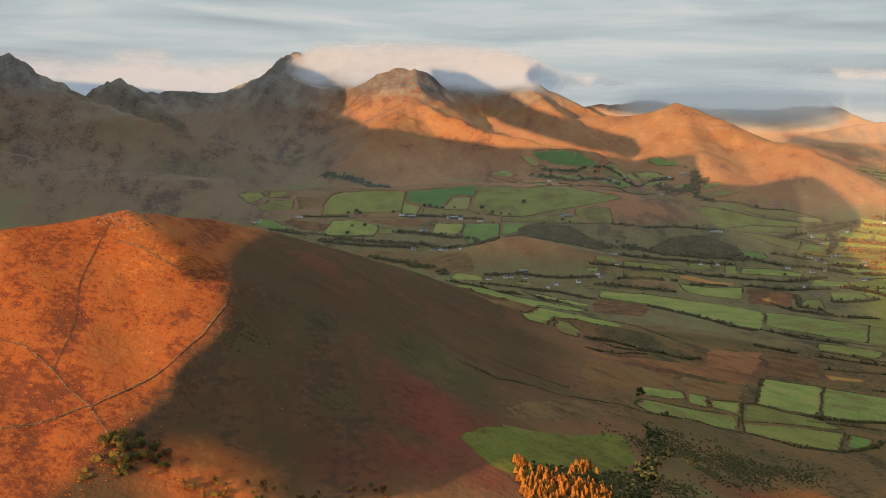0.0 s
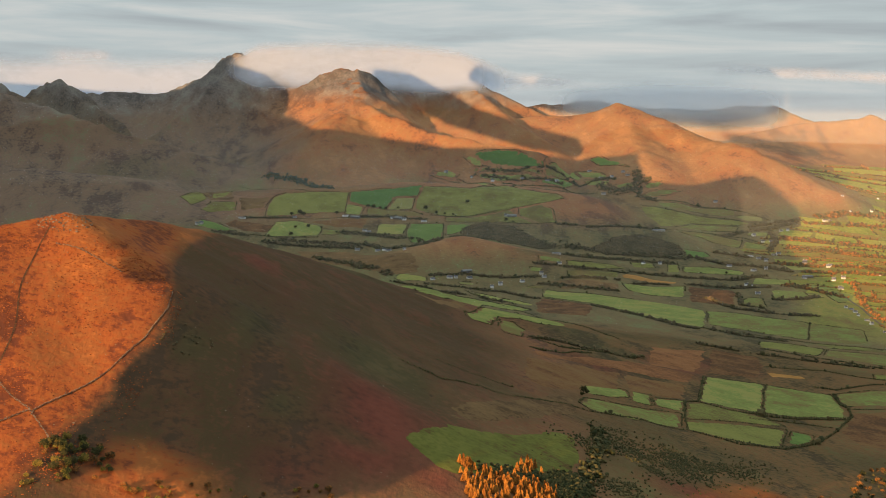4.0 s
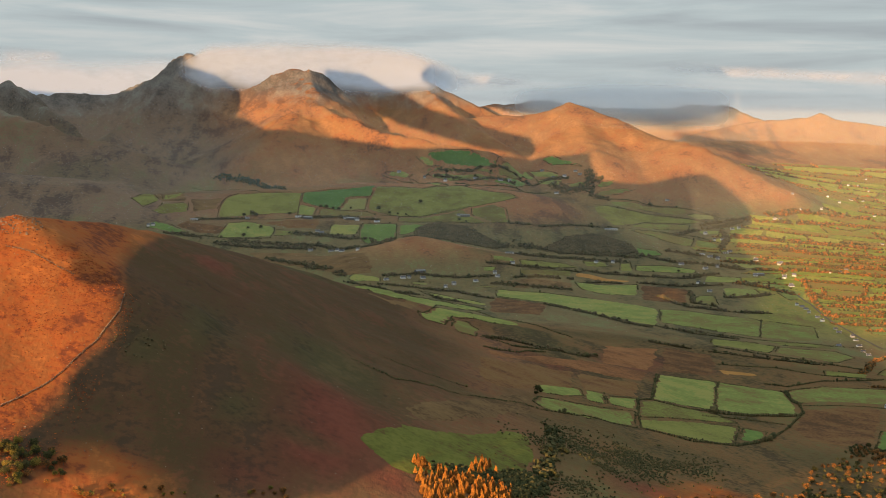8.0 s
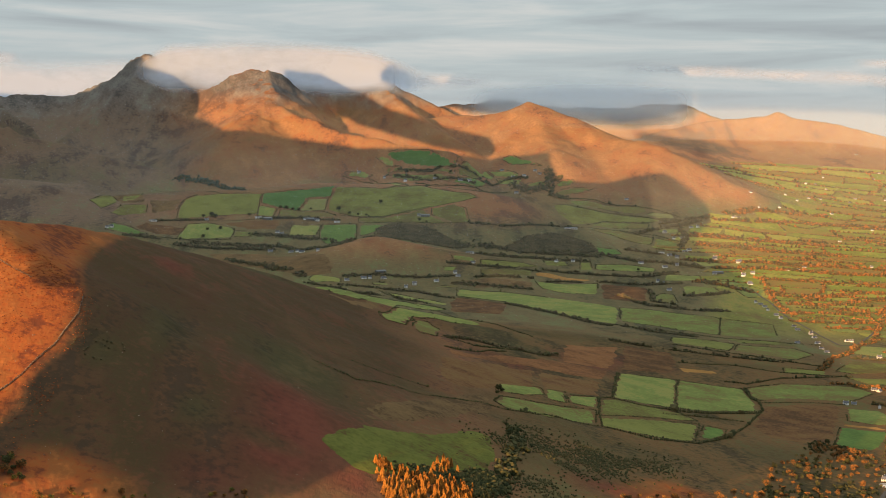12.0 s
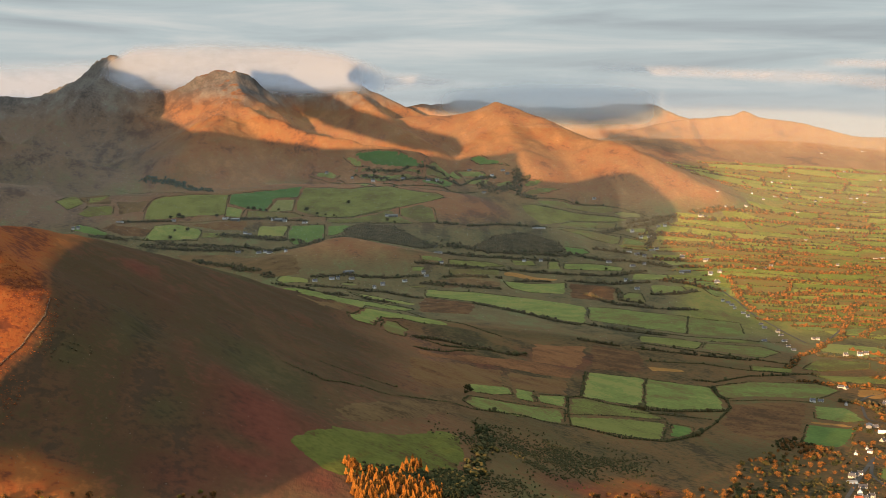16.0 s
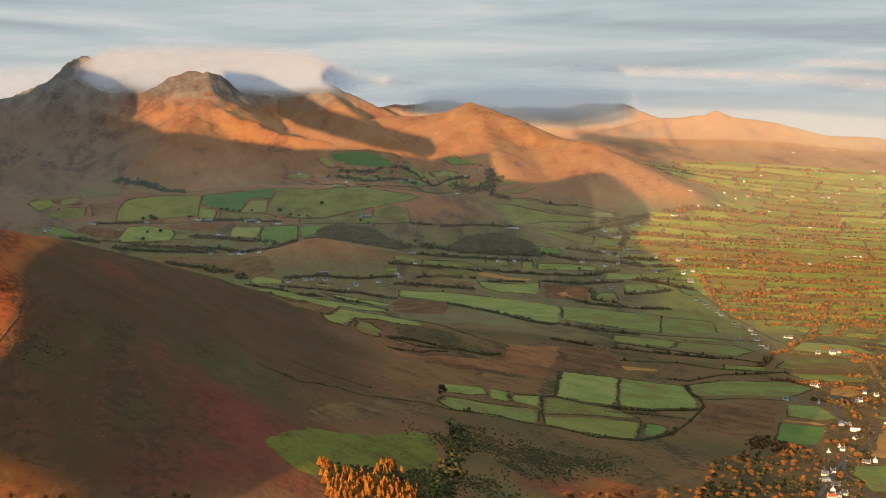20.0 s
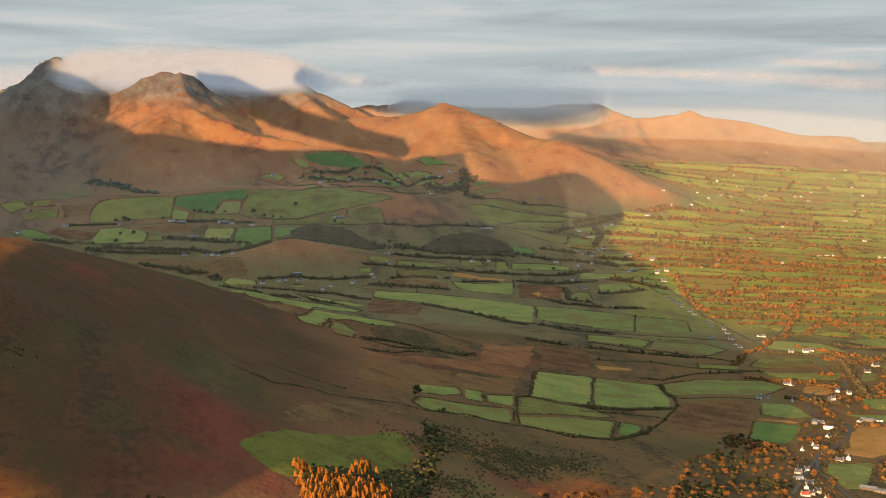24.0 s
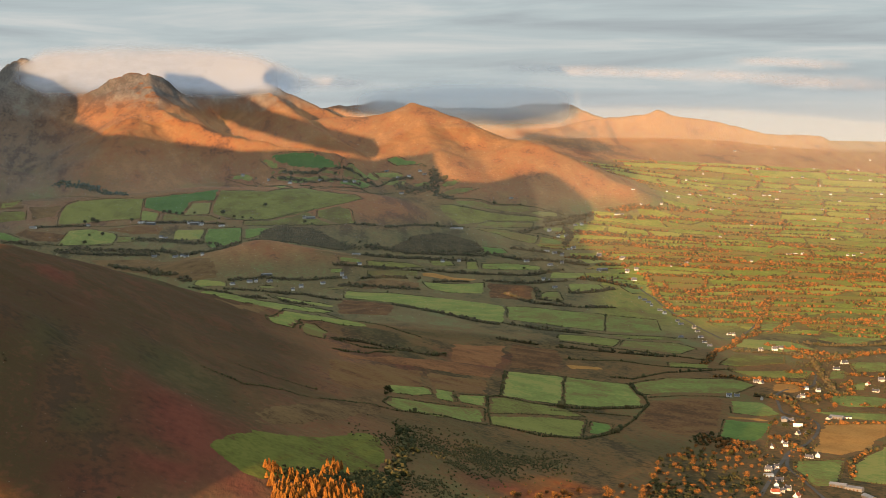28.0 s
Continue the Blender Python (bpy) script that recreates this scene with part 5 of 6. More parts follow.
belt([(921, 2204), (923, 2133), (922, 2110)], 5, MAT_AUTUMN, "belt of orange autumn trees and bushes between fields")
belt([(714, 1904), (748, 1892), (800, 1865)], 3, MAT_AUTUMN, "belt of orange autumn trees and bushes between fields")
belt([(171, 1244), (169, 1164), (149, 1086), (135, 1013)], 7, MAT_DARKLEAF, "dense dark scrub along a stream")
belt([(888, 3421), (991, 3382), (1111, 3336), (1171, 3313)], 14.0, MAT_AUTUMN, "belt of orange autumn trees and bushes between fields")
belt([(884, 3333), (967, 3300), (1083, 3252), (1186, 3210)], 16.0, MAT_AUTUMN, "belt of orange autumn trees and bushes between fields")
belt([(822, 3192), (876, 3159), (965, 3163), (1040, 3122), (1144, 3094), (1265, 3047), (1352, 3015), (1442, 2972)], 12.0, MAT_AUTUMN, "belt of orange autumn trees and bushes between fields")
belt([(860, 3102), (1024, 3074), (1128, 3017), (1251, 3014), (1326, 2958), (1416, 2916)], 10.0, MAT_AUTUMN, "belt of orange autumn trees and bushes between fields")
belt([(787, 2966), (830, 2929), (872, 2858)], 8.0, MAT_AUTUMN, "belt of orange autumn trees and bushes between fields")
belt([(930, 2990), (1045, 2956), (1128, 2919), (1217, 2933)], 8.0, MAT_AUTUMN, "belt of orange autumn trees and bushes between fields")
belt([(907, 2894), (917, 2819), (968, 2801), (1062, 2841), (1181, 2844), (1241, 2846)], 9.0, MAT_AUTUMN, "belt of orange autumn trees and bushes between fields")
belt([(903, 2741), (964, 2724), (1072, 2773), (1150, 2769), (1211, 2750)], 8.0, MAT_AUTUMN, "belt of orange autumn trees and bushes between fields")
belt([(861, 2646), (946, 2643), (1028, 2631), (1090, 2720)], 8.0, MAT_AUTUMN, "belt of orange autumn trees and bushes between fields")
belt([(850, 2564), (912, 2548), (997, 2553), (1066, 2515), (1202, 2473)], 8.0, MAT_AUTUMN, "belt of orange autumn trees and bushes between fields")
belt([(884, 2499), (965, 2496)], 6.0, MAT_AUTUMN, "belt of orange autumn trees and bushes between fields")
belt([(966, 2396), (1021, 2470), (1073, 2531)], 5.0, MAT_AUTUMN, "belt of orange autumn trees and bushes between fields")
belt([(904, 2350), (992, 2526), (1064, 2663)], 5.0, MAT_AUTUMN, "belt of orange autumn trees and bushes between fields")
belt([(957, 3529), (1018, 3522), (1175, 3529), (1314, 3519), (1443, 3480)], 9.0, MAT_AUTUMN, "belt of orange autumn trees and bushes between fields")
belt([(1009, 3565), (1120, 3582), (1273, 3606)], 10.0, MAT_AUTUMN, "belt of orange autumn trees and bushes between fields")
belt([(1293, 3350), (1345, 3244), (1436, 3204)], 10.0, MAT_AUTUMN, "belt of orange autumn trees and bushes between fields")
belt([(1339, 3133), (1411, 3091), (1482, 3055)], 10.0, MAT_AUTUMN, "belt of orange autumn trees and bushes between fields")
belt([(1298, 2895), (1376, 2906), (1389, 2860)], 12.0, MAT_AUTUMN, "belt of orange autumn trees and bushes between fields")
belt([(903, 2884), (881, 2742), (876, 2626)], 5.0, MAT_AUTUMN, "belt of orange autumn trees and bushes between fields")
belt([(717, 2035), (791, 2172), (877, 2317), (939, 2404)], 5.0, MAT_AUTUMN, "belt of orange autumn trees and bushes between fields")
belt([(686, 1925), (720, 1920), (752, 1902), (810, 1907)], 4.0, MAT_AUTUMN, "belt of orange autumn trees and bushes between fields")
belt([(818, 1976), (847, 1958)], 5.0, MAT_AUTUMN, "belt of orange autumn trees and bushes between fields")
belt([(878, 2110), (909, 2110)], 6.0, MAT_AUTUMN, "belt of orange autumn trees and bushes between fields")
belt([(898, 2075), (930, 2089), (990, 2123), (1053, 2164)], 7.0, MAT_AUTUMN, "belt of orange autumn trees and bushes between fields")
belt([(838, 1855), (871, 1900), (831, 1806), (771, 1780), (760, 1789)], 4.0, MAT_AUTUMN, "belt of orange autumn trees and bushes between fields")
belt([(707, 1768), (721, 1731), (703, 1651)], 4.0, MAT_AUTUMN, "belt of orange autumn trees and bushes between fields")
belt([(607, 1319), (639, 1386), (696, 1455)], 2.0, MAT_AUTUMN, "belt of orange autumn trees and bushes between fields")
belt([(521, 1469), (542, 1459), (558, 1440), (558, 1415)], 4.0, MAT_AUTUMN, "belt of orange autumn trees and bushes between fields")
belt([(781, 1606), (705, 1596)], 2.0, MAT_AUTUMN, "belt of orange autumn trees and bushes between fields")
belt([(785, 1727), (831, 1705)], 3.0, MAT_AUTUMN, "belt of orange autumn trees and bushes between fields")
belt([(617, 1503), (607, 1455), (608, 1430)], 4.0, MAT_AUTUMN, "belt of orange autumn trees and bushes between fields")
belt([(1050, 2476), (1193, 2453)], 5.0, MAT_AUTUMN, "belt of orange autumn trees and bushes between fields")
belt([(893, 2237), (942, 2156), (948, 2109)], 4.0, MAT_AUTUMN, "belt of orange autumn trees and bushes between fields")
belt([(-323, 3882), (-250, 3822), (-191, 3779), (-134, 3661)], 9.0, MAT_SPRUCE, "dark blue-green forestry strip on the moor")

thicket("garden_shrubs", [(638, 1603), (705, 1628), (639, 1465), (545, 1275), (526, 1224), (482, 1213)], 150, 0.9, MAT_HEDGE, "dark hedges and garden shrubs round houses", 1.0, 0.0)
thicket("garden_shrubs", [(638, 1603), (705, 1628), (639, 1465), (545, 1275), (526, 1224), (482, 1213)], 60, 1.1, MAT_AUTUMN, "orange garden trees round houses", 1.1, 0.0)
thicket("garden_shrubs", [(861, 2079), (1010, 2075), (875, 1796), (717, 1722)], 220, 1.1, MAT_HEDGE, "dark hedges and bushes round houses", 1.0, 0.05, 400.0)


# lone trees in the fields: x, y, size
for spot in ((186, 3546, 1.3), (88, 3512, 1.5), (-176, 3400, 1.2), (-204, 3395, 0.9), (-211, 3352, 1.2), (188, 1424, 0.9), (191, 1423, 0.8), (183, 1396, 0.7), (-32, 3510, 1.3), (-17, 3508, 1.2), (-45, 3514, 1.1), (-4, 3506, 1.0), (-115, 3474, 1.4), (-199, 3469, 1.5), (-217, 3463, 1.4), (-190, 3462, 1.3), (24, 3512, 0.8), (265, 3805, 1.3), (372, 3780, 1.0), (332, 3770, 1.0), (112, 3492, 1.0), (131, 3488, 1.0), (150, 3485, 1.0), (269, 3448, 1.1), (284, 3437, 1.0), (693, 3078, 1.0)):
    place(GREENISH, spot[0], spot[1], 40 * spot[2], spot[2])

# ---- the sunlit plain: field after field with hedges, past counting ----
def sway(p):
    return p + np.column_stack([26 * rough(p[:, 0], p[:, 1], 260, 3, 3), 46 * rough(p[:, 0], p[:, 1], 340, 3, 8)])


def plain():
    across, ahead = np.array([math.cos(radians(20)), -math.sin(radians(20))]), np.array([math.sin(radians(20)), math.cos(radians(20))])
    verts, faces, hedge, trees = [], [], [], []
    d = 2560.0
    while d < 4380:
        deep = RNG.uniform(24, 56) * (1 + (d - 2500) / 4000)
        u = RNG.uniform(-60, 0) - 480
        while u < 1500:
            wide = RNG.uniform(60, 150) * (1 + (d - 2500) / 3500)
            skew = RNG.uniform(-22, 22, 4)
            quad = [across * (u + 3 + skew[0]) + ahead * (d + skew[1] * 0.5), across * (u + wide - 3 + skew[2]) + ahead * (d + skew[3] * 0.5), across * (u + wide - 3) + ahead * (d + deep - 3), across * (u + 3) + ahead * (d + deep - 3)]
            mid = sum(quad) / 4
            r, az = np.hypot(*mid), math.degrees(math.atan2(mid[0], mid[1]))
            edge = np.interp(r, (2500, 2700, 2950, 3050, 3300, 3700, 3900, 4600), (22, 19.5, 17.3, 15.2, 14.4, 14.4, 16.0, 14.8))
            if edge < az < 30.5 and height(mid[:1], mid[1:])[0] - valley(mid[0], mid[1]) < 24 and not any(contains(f, mid[None])[0] for f in FIELDS):
                a, b, c, e = quad
                n, m = max(3, int(wide / 10)), max(3, int(deep / 9))
                s, t = np.meshgrid(np.linspace(0, 1, n), np.linspace(0, 1, m), indexing="ij")
                xy = ((1 - s) * (1 - t))[..., None] * a + (s * (1 - t))[..., None] * b + (s * t)[..., None] * c + ((1 - s) * t)[..., None] * e
                xy = sway(xy.reshape(-1, 2))
                i, j = np.meshgrid(np.arange(n - 1), np.arange(m - 1), indexing="ij")
                k = (i * m + j).ravel() + sum(len(v) for v in verts)
                verts.append(on_ground(xy, 0.4))
                faces.append(np.stack([k, k + m, k + m + 1, k + 1], -1))
                for p, q, odds in ((a, b, 0.97), (b, c, 0.85)):
                    if RNG.uniform() < odds:
                        line = along([p, q], 2.6)
                        line = sway(line) + RNG.normal(0, 0.8, line.shape)
                        hedge.append(line)
                        if RNG.uniform() < 0.68:
                            trees.append(line + RNG.normal(0, 2.0, line.shape))
            u += wide
        d += deep
    tagged(new("plain_fields", mesh_from("plain_fields", np.concatenate(verts), np.concatenate(faces), MAT_PLAIN, True)), "patchwork of small green and tan fields on the plain", "fields", kind="stuff")
    p = np.concatenate(hedge)
    p = p[rough(p[:, 0], p[:, 1], 60, 2, 19) > -0.45]
    h = RNG.uniform(0.7, 2.1, len(p)) * (1.1 + 0.7 * rough(p[:, 0], p[:, 1], 160, 2, 15))
    rusty = rough(p[:, 0], p[:, 1], 240, 3, 23) + RNG.normal(0, 0.25, len(p)) > 0.0
    for pick, material, label in ((~rusty, MAT_HEDGE, "dark green hedges dividing the plain"), (rusty, MAT_AUTUMN, "rusty autumn hedges dividing the plain")):
        q, g = p[pick], h[pick]
        w = RNG.uniform(1.0, 2.4, len(q))
        tagged(new("plain_hedges", clumps("plain_hedges", on_ground(q) + np.column_stack([q * 0, g * 0.5]), np.column_stack([w, w, g]), material, 0.45)), label, "hedges", kind="stuff")
    p = np.concatenate(trees)
    p = p[rough(p[:, 0], p[:, 1], 110, 3, 29) > RNG.normal(0.02, 0.25, len(p))]
    h = RNG.uniform(1.2, 3.6, len(p))
    rusty = RNG.uniform(0, 1, len(p)) < 0.62
    for pick, material, label in ((~rusty, MAT_DARKLEAF, "dark hedgerow trees on the plain"), (rusty, MAT_AUTUMN, "hedgerow trees in orange leaf on the plain")):
        q = np.concatenate([p[pick] + RNG.normal(0, 0.9, (pick.sum(), 2)) for _ in range(2)])
        g = np.concatenate([h[pick] * 0.8, h[pick]])
        tagged(new("plain_trees", clumps("plain_trees", on_ground(q) + np.column_stack([q * 0, g * RNG.uniform(0.5, 1.0, len(g))]), np.column_stack([g * 0.7, g * 0.7, g * 0.9]), material, 0.5)), label, "trees", kind="stuff")


plain()

# ---- houses ----
def box(bm, x0, y0, z0, x1, y1, z1):
    m = Matrix.Translation(((x0 + x1) / 2, (y0 + y1) / 2, (z0 + z1) / 2)) @ Matrix.Diagonal((x1 - x0, y1 - y0, z1 - z0, 1))
    bmesh.ops.create_cube(bm, size=1.0, matrix=m)


def gabled(long, deep, eaves, pitch):
    """Walls with gable ends, as a closed body."""
    bm = bmesh.new()
    top = eaves + deep / 2 * pitch
    ring = [[bm.verts.new((x, y, z)) for y, z in ((-deep / 2, -0.6), (deep / 2, -0.6), (deep / 2, eaves), (0, top), (-deep / 2, eaves))] for x in (-long / 2, long / 2)]
    bm.faces.new(ring[0][::-1])
    bm.faces.new(ring[1])
    for k in range(5):
        bm.faces.new((ring[0][k], ring[0][(k + 1) % 5], ring[1][(k + 1) % 5], ring[1][k]))
    bmesh.ops.recalc_face_normals(bm, faces=bm.faces)
    return bm, top


def roof_slopes(long, deep, eaves, pitch, thick=0.22, over=0.35):
    bm = bmesh.new()
    top = eaves + deep / 2 * pitch
    for side in (-1, 1):
        y1, z1 = side * (deep / 2 + over), eaves - over * pitch
        v = [bm.verts.new((x, y, z + dz)) for x in (-long / 2 - over, long / 2 + over) for y, z in ((0, top), (y1, z1)) for dz in (0.03, thick)]
        for f in ((0, 2, 3, 1), (4, 5, 7, 6), (0, 1, 5, 4), (2, 6, 7, 3), (1, 3, 7, 5), (0, 4, 6, 2)):
            bm.faces.new([v[i] for i in f])
    bmesh.ops.recalc_face_normals(bm, faces=bm.faces)
    return bm


def dwelling(long, deep, eaves, storeys, roof_mat, label, name="house"):
    house = new(name)
    tagged(house, label, "house", "valley houses")
    bm, top = gabled(long, deep, eaves, 0.95)
    part("wall", bm, MAT_WALL, house)
    part("roof", roof_slopes(long, deep, eaves, 0.95), roof_mat, house)
    for x in (-long / 2 + 0.6, long / 2 - 0.6):
        bm = bmesh.new()
        box(bm, x - 0.45, -0.4, top - 0.8, x + 0.45, 0.4, top + 1.1)
        part("chimney", bm, MAT_WALL, house)
    n = max(2, int(long / 3.2))
    for side in (-1, 1):
        for s in range(storeys):
            for k in range(n):
                x = -long / 2 + long * (k + 0.5) / n
                if s == 0 and k == n // 2:
                    continue
                bm = bmesh.new()
                box(bm, x - 0.6, side * deep / 2 - 0.05, 0.9 + 2.6 * s, x + 0.6, side * deep / 2 + 0.05, 2.1 + 2.6 * s)
                part("window", bm, MAT_GLASS, house)
        bm = bmesh.new()
        x = -long / 2 + long * (n // 2 + 0.5) / n
        box(bm, x - 0.5, side * deep / 2 - 0.05, 0, x + 0.5, side * deep / 2 + 0.06, 2.1)
        part("door", bm, MAT_DOOR, house)
    return house


def shed(long, deep, eaves, wall_mat, roof_mat, label):
    barn = new("barn")
    tagged(barn, label, "barn", "farm buildings")
    bm, top = gabled(long, deep, eaves, 0.4)
    part("wall", bm, wall_mat, barn)
    part("roof", roof_slopes(long, deep, eaves, 0.4, 0.15, 0.25), roof_mat, barn)
    for x in np.arange(-long / 2 + 3, long / 2 - 2, 6.0):
        bm = bmesh.new()
        box(bm, x - 1.4, -deep / 2 - 0.06, 0, x + 1.4, -deep / 2 + 0.05, 3.0)
        part("sliding_door", bm, MAT_DOOR, barn)
    return barn


COTTAGES = [dwelling(12, 7, 2.6, 1, MAT_SLATE, "white rendered cottage with a slate roof"), dwelling(11, 8, 5.0, 2, MAT_SLATE, "white two-storey house with a slate roof"), dwelling(14, 8, 2.6, 1, MAT_SLATE, "long white bungalow with a slate roof"), dwelling(9, 6.5, 4.8, 2, MAT_SLATE, "small white two-storey farmhouse with chimneys")]
BUNGALOWS = [dwelling(18, 9, 3.0, 1, MAT_WALL, "long pale bungalow with a light roof")]
RED_HOUSES = [dwelling(13, 8.5, 3.2, 1, MAT_TILE, "white house with a red tiled roof")]
BARNS = [shed(22, 10, 3.4, MAT_WALL, MAT_TIN, "whitewashed farm shed with a tin roof"), shed(28, 12, 5.0, MAT_TIN, MAT_TIN, "large grey corrugated farm shed"), shed(16, 8, 3.6, MAT_WALL, MAT_SLATE, "low whitewashed outhouse with slates")]
TIN_BARNS = BARNS[1:2]
SHEDS = [shed(15, 9, 4.5, MAT_BLUE, MAT_TIN, "blue clad shed with a grey roof")]

# houses and farm sheds: x, y, turn, size
place(COTTAGES, -419.0, 3368.3, 23, 0.75)
place(COTTAGES, -409.5, 3372.7, -4, 0.75)
place(BARNS, -324.3, 3422.2, -16, 0.75)
place(COTTAGES, -209.3, 3451.2, -5, 0.75)
place(BARNS, -93.2, 3464.9, 28, 0.75)
place(BARNS, -73.7, 3458.6, -18, 0.75)
place(COTTAGES, 12.2, 3463.2, 27, 0.75)
place(BARNS, 22.5, 3461.4, -18, 0.75)
place(COTTAGES, 38.0, 3458.5, -18, 0.75)
place(BARNS, 82.8, 3453.1, 21, 0.75)
place(COTTAGES, -50.4, 3396.2, 0, 0.75)
place(COTTAGES, -41.4, 3387.6, 27, 0.75)
place(COTTAGES, -63.6, 3275.7, 9, 0.75)
place(COTTAGES, -19.6, 3241.4, 27, 0.75)
place(COTTAGES, -6.4, 3236.2, 4, 0.75)
place(COTTAGES, 3.3, 3203.9, -18, 0.75)
place(COTTAGES, 35.7, 3132.6, 0, 0.75)
place(COTTAGES, 147.0, 3863.6, 4, 0.75)
place(COTTAGES, 209.0, 3814.6, -1, 0.75)
place(COTTAGES, 259.4, 3784.9, -7, 0.75)
place(COTTAGES, 394.4, 3763.3, 7, 0.75)
place(COTTAGES, 417.4, 3768.9, 25, 0.75)
place(COTTAGES, 515.2, 3892.1, 2, 0.75)
place(COTTAGES, 532.6, 3807.0, 7, 0.75)
place(COTTAGES, 556.1, 3775.7, 19, 0.75)
place(COTTAGES, 584.3, 3780.4, -3, 0.75)
place(COTTAGES, 592.6, 3760.4, 18, 0.75)
place(COTTAGES, 331.8, 3765.4, 3, 0.75)
place(COTTAGES, 527.6, 3713.3, -2, 0.75)
place(COTTAGES, 269.9, 3475.4, -19, 0.75)
place(BARNS, 283.6, 3469.3, 3, 0.75)
place(BARNS, 349.4, 3126.4, 7, 0.75)
place(COTTAGES, 345.2, 3033.5, -8, 0.75)
place(COTTAGES, 303.9, 2976.5, 3, 0.75)
place(COTTAGES, 307.9, 2959.9, 25, 0.75)
place(COTTAGES, 89.0, 2925.1, 26, 0.75)
place(COTTAGES, 122.2, 2939.5, 8, 0.75)
place(COTTAGES, 134.4, 2943.3, 4, 0.75)
place(BARNS, 156.7, 2977.7, 26, 0.75)
place(COTTAGES, 160.8, 2946.5, 26, 0.75)
place(COTTAGES, 202.0, 2901.9, -1, 0.75)
place(COTTAGES, 219.6, 2921.8, 3, 0.75)
place(COTTAGES, 263.0, 2934.5, 20, 0.75)
place(COTTAGES, 534.4, 3151.6, 18, 0.75)
place(COTTAGES, 572.2, 3166.2, 6, 0.75)
place(COTTAGES, 788.9, 3647.1, 1, 0.75)
place(BARNS, 606.0, 3428.7, 2, 0.75)
place(BARNS, 621.5, 3434.8, -3, 0.75)
place(COTTAGES, 833.9, 3438.5, 23, 0.75)
place(COTTAGES, 842.1, 3385.0, -4, 0.75)
place(COTTAGES, 862.9, 3389.2, 0, 0.75)
place(COTTAGES, 904.7, 3470.4, 22, 0.75)
place(COTTAGES, 920.3, 3473.2, 0, 0.75)
place(BARNS, 839.6, 3271.1, 0, 0.75)
place(COTTAGES, 850.8, 3280.1, 22, 0.75)
place(COTTAGES, 796.6, 3235.0, 0, 0.75)
place(COTTAGES, 807.2, 3212.1, -10, 0.75)
place(BARNS, 784.3, 3257.4, -10, 0.75)
place(COTTAGES, 716.2, 3155.9, 1, 0.75)
place(COTTAGES, 756.8, 3111.3, 17, 0.75)
place(COTTAGES, 786.1, 3127.1, -22, 0.75)
place(COTTAGES, 888.6, 3202.8, -23, 0.75)
place(COTTAGES, 930.8, 3162.6, 0, 0.75)
place(COTTAGES, 707.4, 2963.2, 1, 0.75)
place(BARNS, 715.1, 2956.8, -22, 0.75)
place(COTTAGES, 711.6, 2885.9, 0, 0.75)
place(BARNS, 852.1, 3047.9, 4, 0.75)
place(COTTAGES, 895.7, 3017.3, -11, 0.75)
place(COTTAGES, 887.9, 2943.2, -5, 0.75)
place(COTTAGES, 1026.5, 3541.7, -11, 0.55)
place(COTTAGES, 1039.4, 3543.2, 4, 0.55)
place(COTTAGES, 1022.7, 3539.3, 0, 0.55)
place(COTTAGES, 1034.2, 3540.2, 0, 0.55)
place(COTTAGES, 886.6, 3198.0, -10, 0.75)
place(COTTAGES, 924.5, 3154.1, -5, 0.75)
place(COTTAGES, 1052.4, 3102.1, -12, 0.55)
place(BARNS, 1519.7, 3525.7, -13, 0.55)
place(BARNS, 1472.5, 3302.7, 20, 0.55)
place(BARNS, 1305.2, 3162.0, 14, 0.55)
place(BARNS, 1321.0, 3165.5, 14, 0.55)
place(COTTAGES, 1430.4, 3133.3, -8, 0.55)
place(COTTAGES, 1443.5, 3130.5, 14, 0.55)
place(COTTAGES, 843.2, 3040.9, -22, 0.75)
place(COTTAGES, 898.7, 3024.3, -23, 0.75)
place(COTTAGES, 922.0, 3037.3, -11, 0.75)
place(COTTAGES, 887.4, 2938.4, -5, 0.75)
place(COTTAGES, 1194.4, 3093.6, -12, 0.55)
place(BARNS, 1004.2, 3069.3, -11, 0.55)
place(COTTAGES, 1374.5, 3895.2, 21, 0.55)
place(COTTAGES, 1545.9, 4012.6, -12, 0.55)
place(COTTAGES, 1288.8, 3781.7, 3, 0.55)
place(COTTAGES, 1386.4, 3755.2, -24, 0.55)
place(COTTAGES, 1552.8, 3825.3, -13, 0.55)
place(COTTAGES, 1675.7, 3780.9, -3, 0.55)
place(COTTAGES, 1850.5, 3918.2, 2, 0.55)
place(COTTAGES, 1610.6, 4319.8, 3, 0.55)
place(COTTAGES, 1733.3, 4318.3, -25, 0.55)
place(COTTAGES, 1957.2, 4146.4, -3, 0.55)
place(COTTAGES, 842.6, 2752.8, -5, 0.58)
place(COTTAGES, 846.4, 2733.1, -11, 0.58)
place(COTTAGES, 846.7, 2709.4, -5, 0.58)
place(COTTAGES, 840.4, 2671.7, -23, 0.58)
place(COTTAGES, 841.0, 2623.3, -11, 0.58)
place(COTTAGES, 838.7, 2589.8, 22, 0.58)
place(COTTAGES, 837.6, 2514.1, 4, 0.58)
place(COTTAGES, 832.8, 2481.2, -6, 0.58)
place(COTTAGES, 843.4, 2444.7, 15, 0.58)
place(COTTAGES, 835.4, 2404.3, 21, 0.58)
place(COTTAGES, 814.9, 2328.9, 3, 0.58)
place(COTTAGES, 799.6, 2266.4, -12, 0.58)
place(COTTAGES, 794.8, 2229.3, 3, 0.58)
place(COTTAGES, 781.5, 2327.8, 15, 0.58)
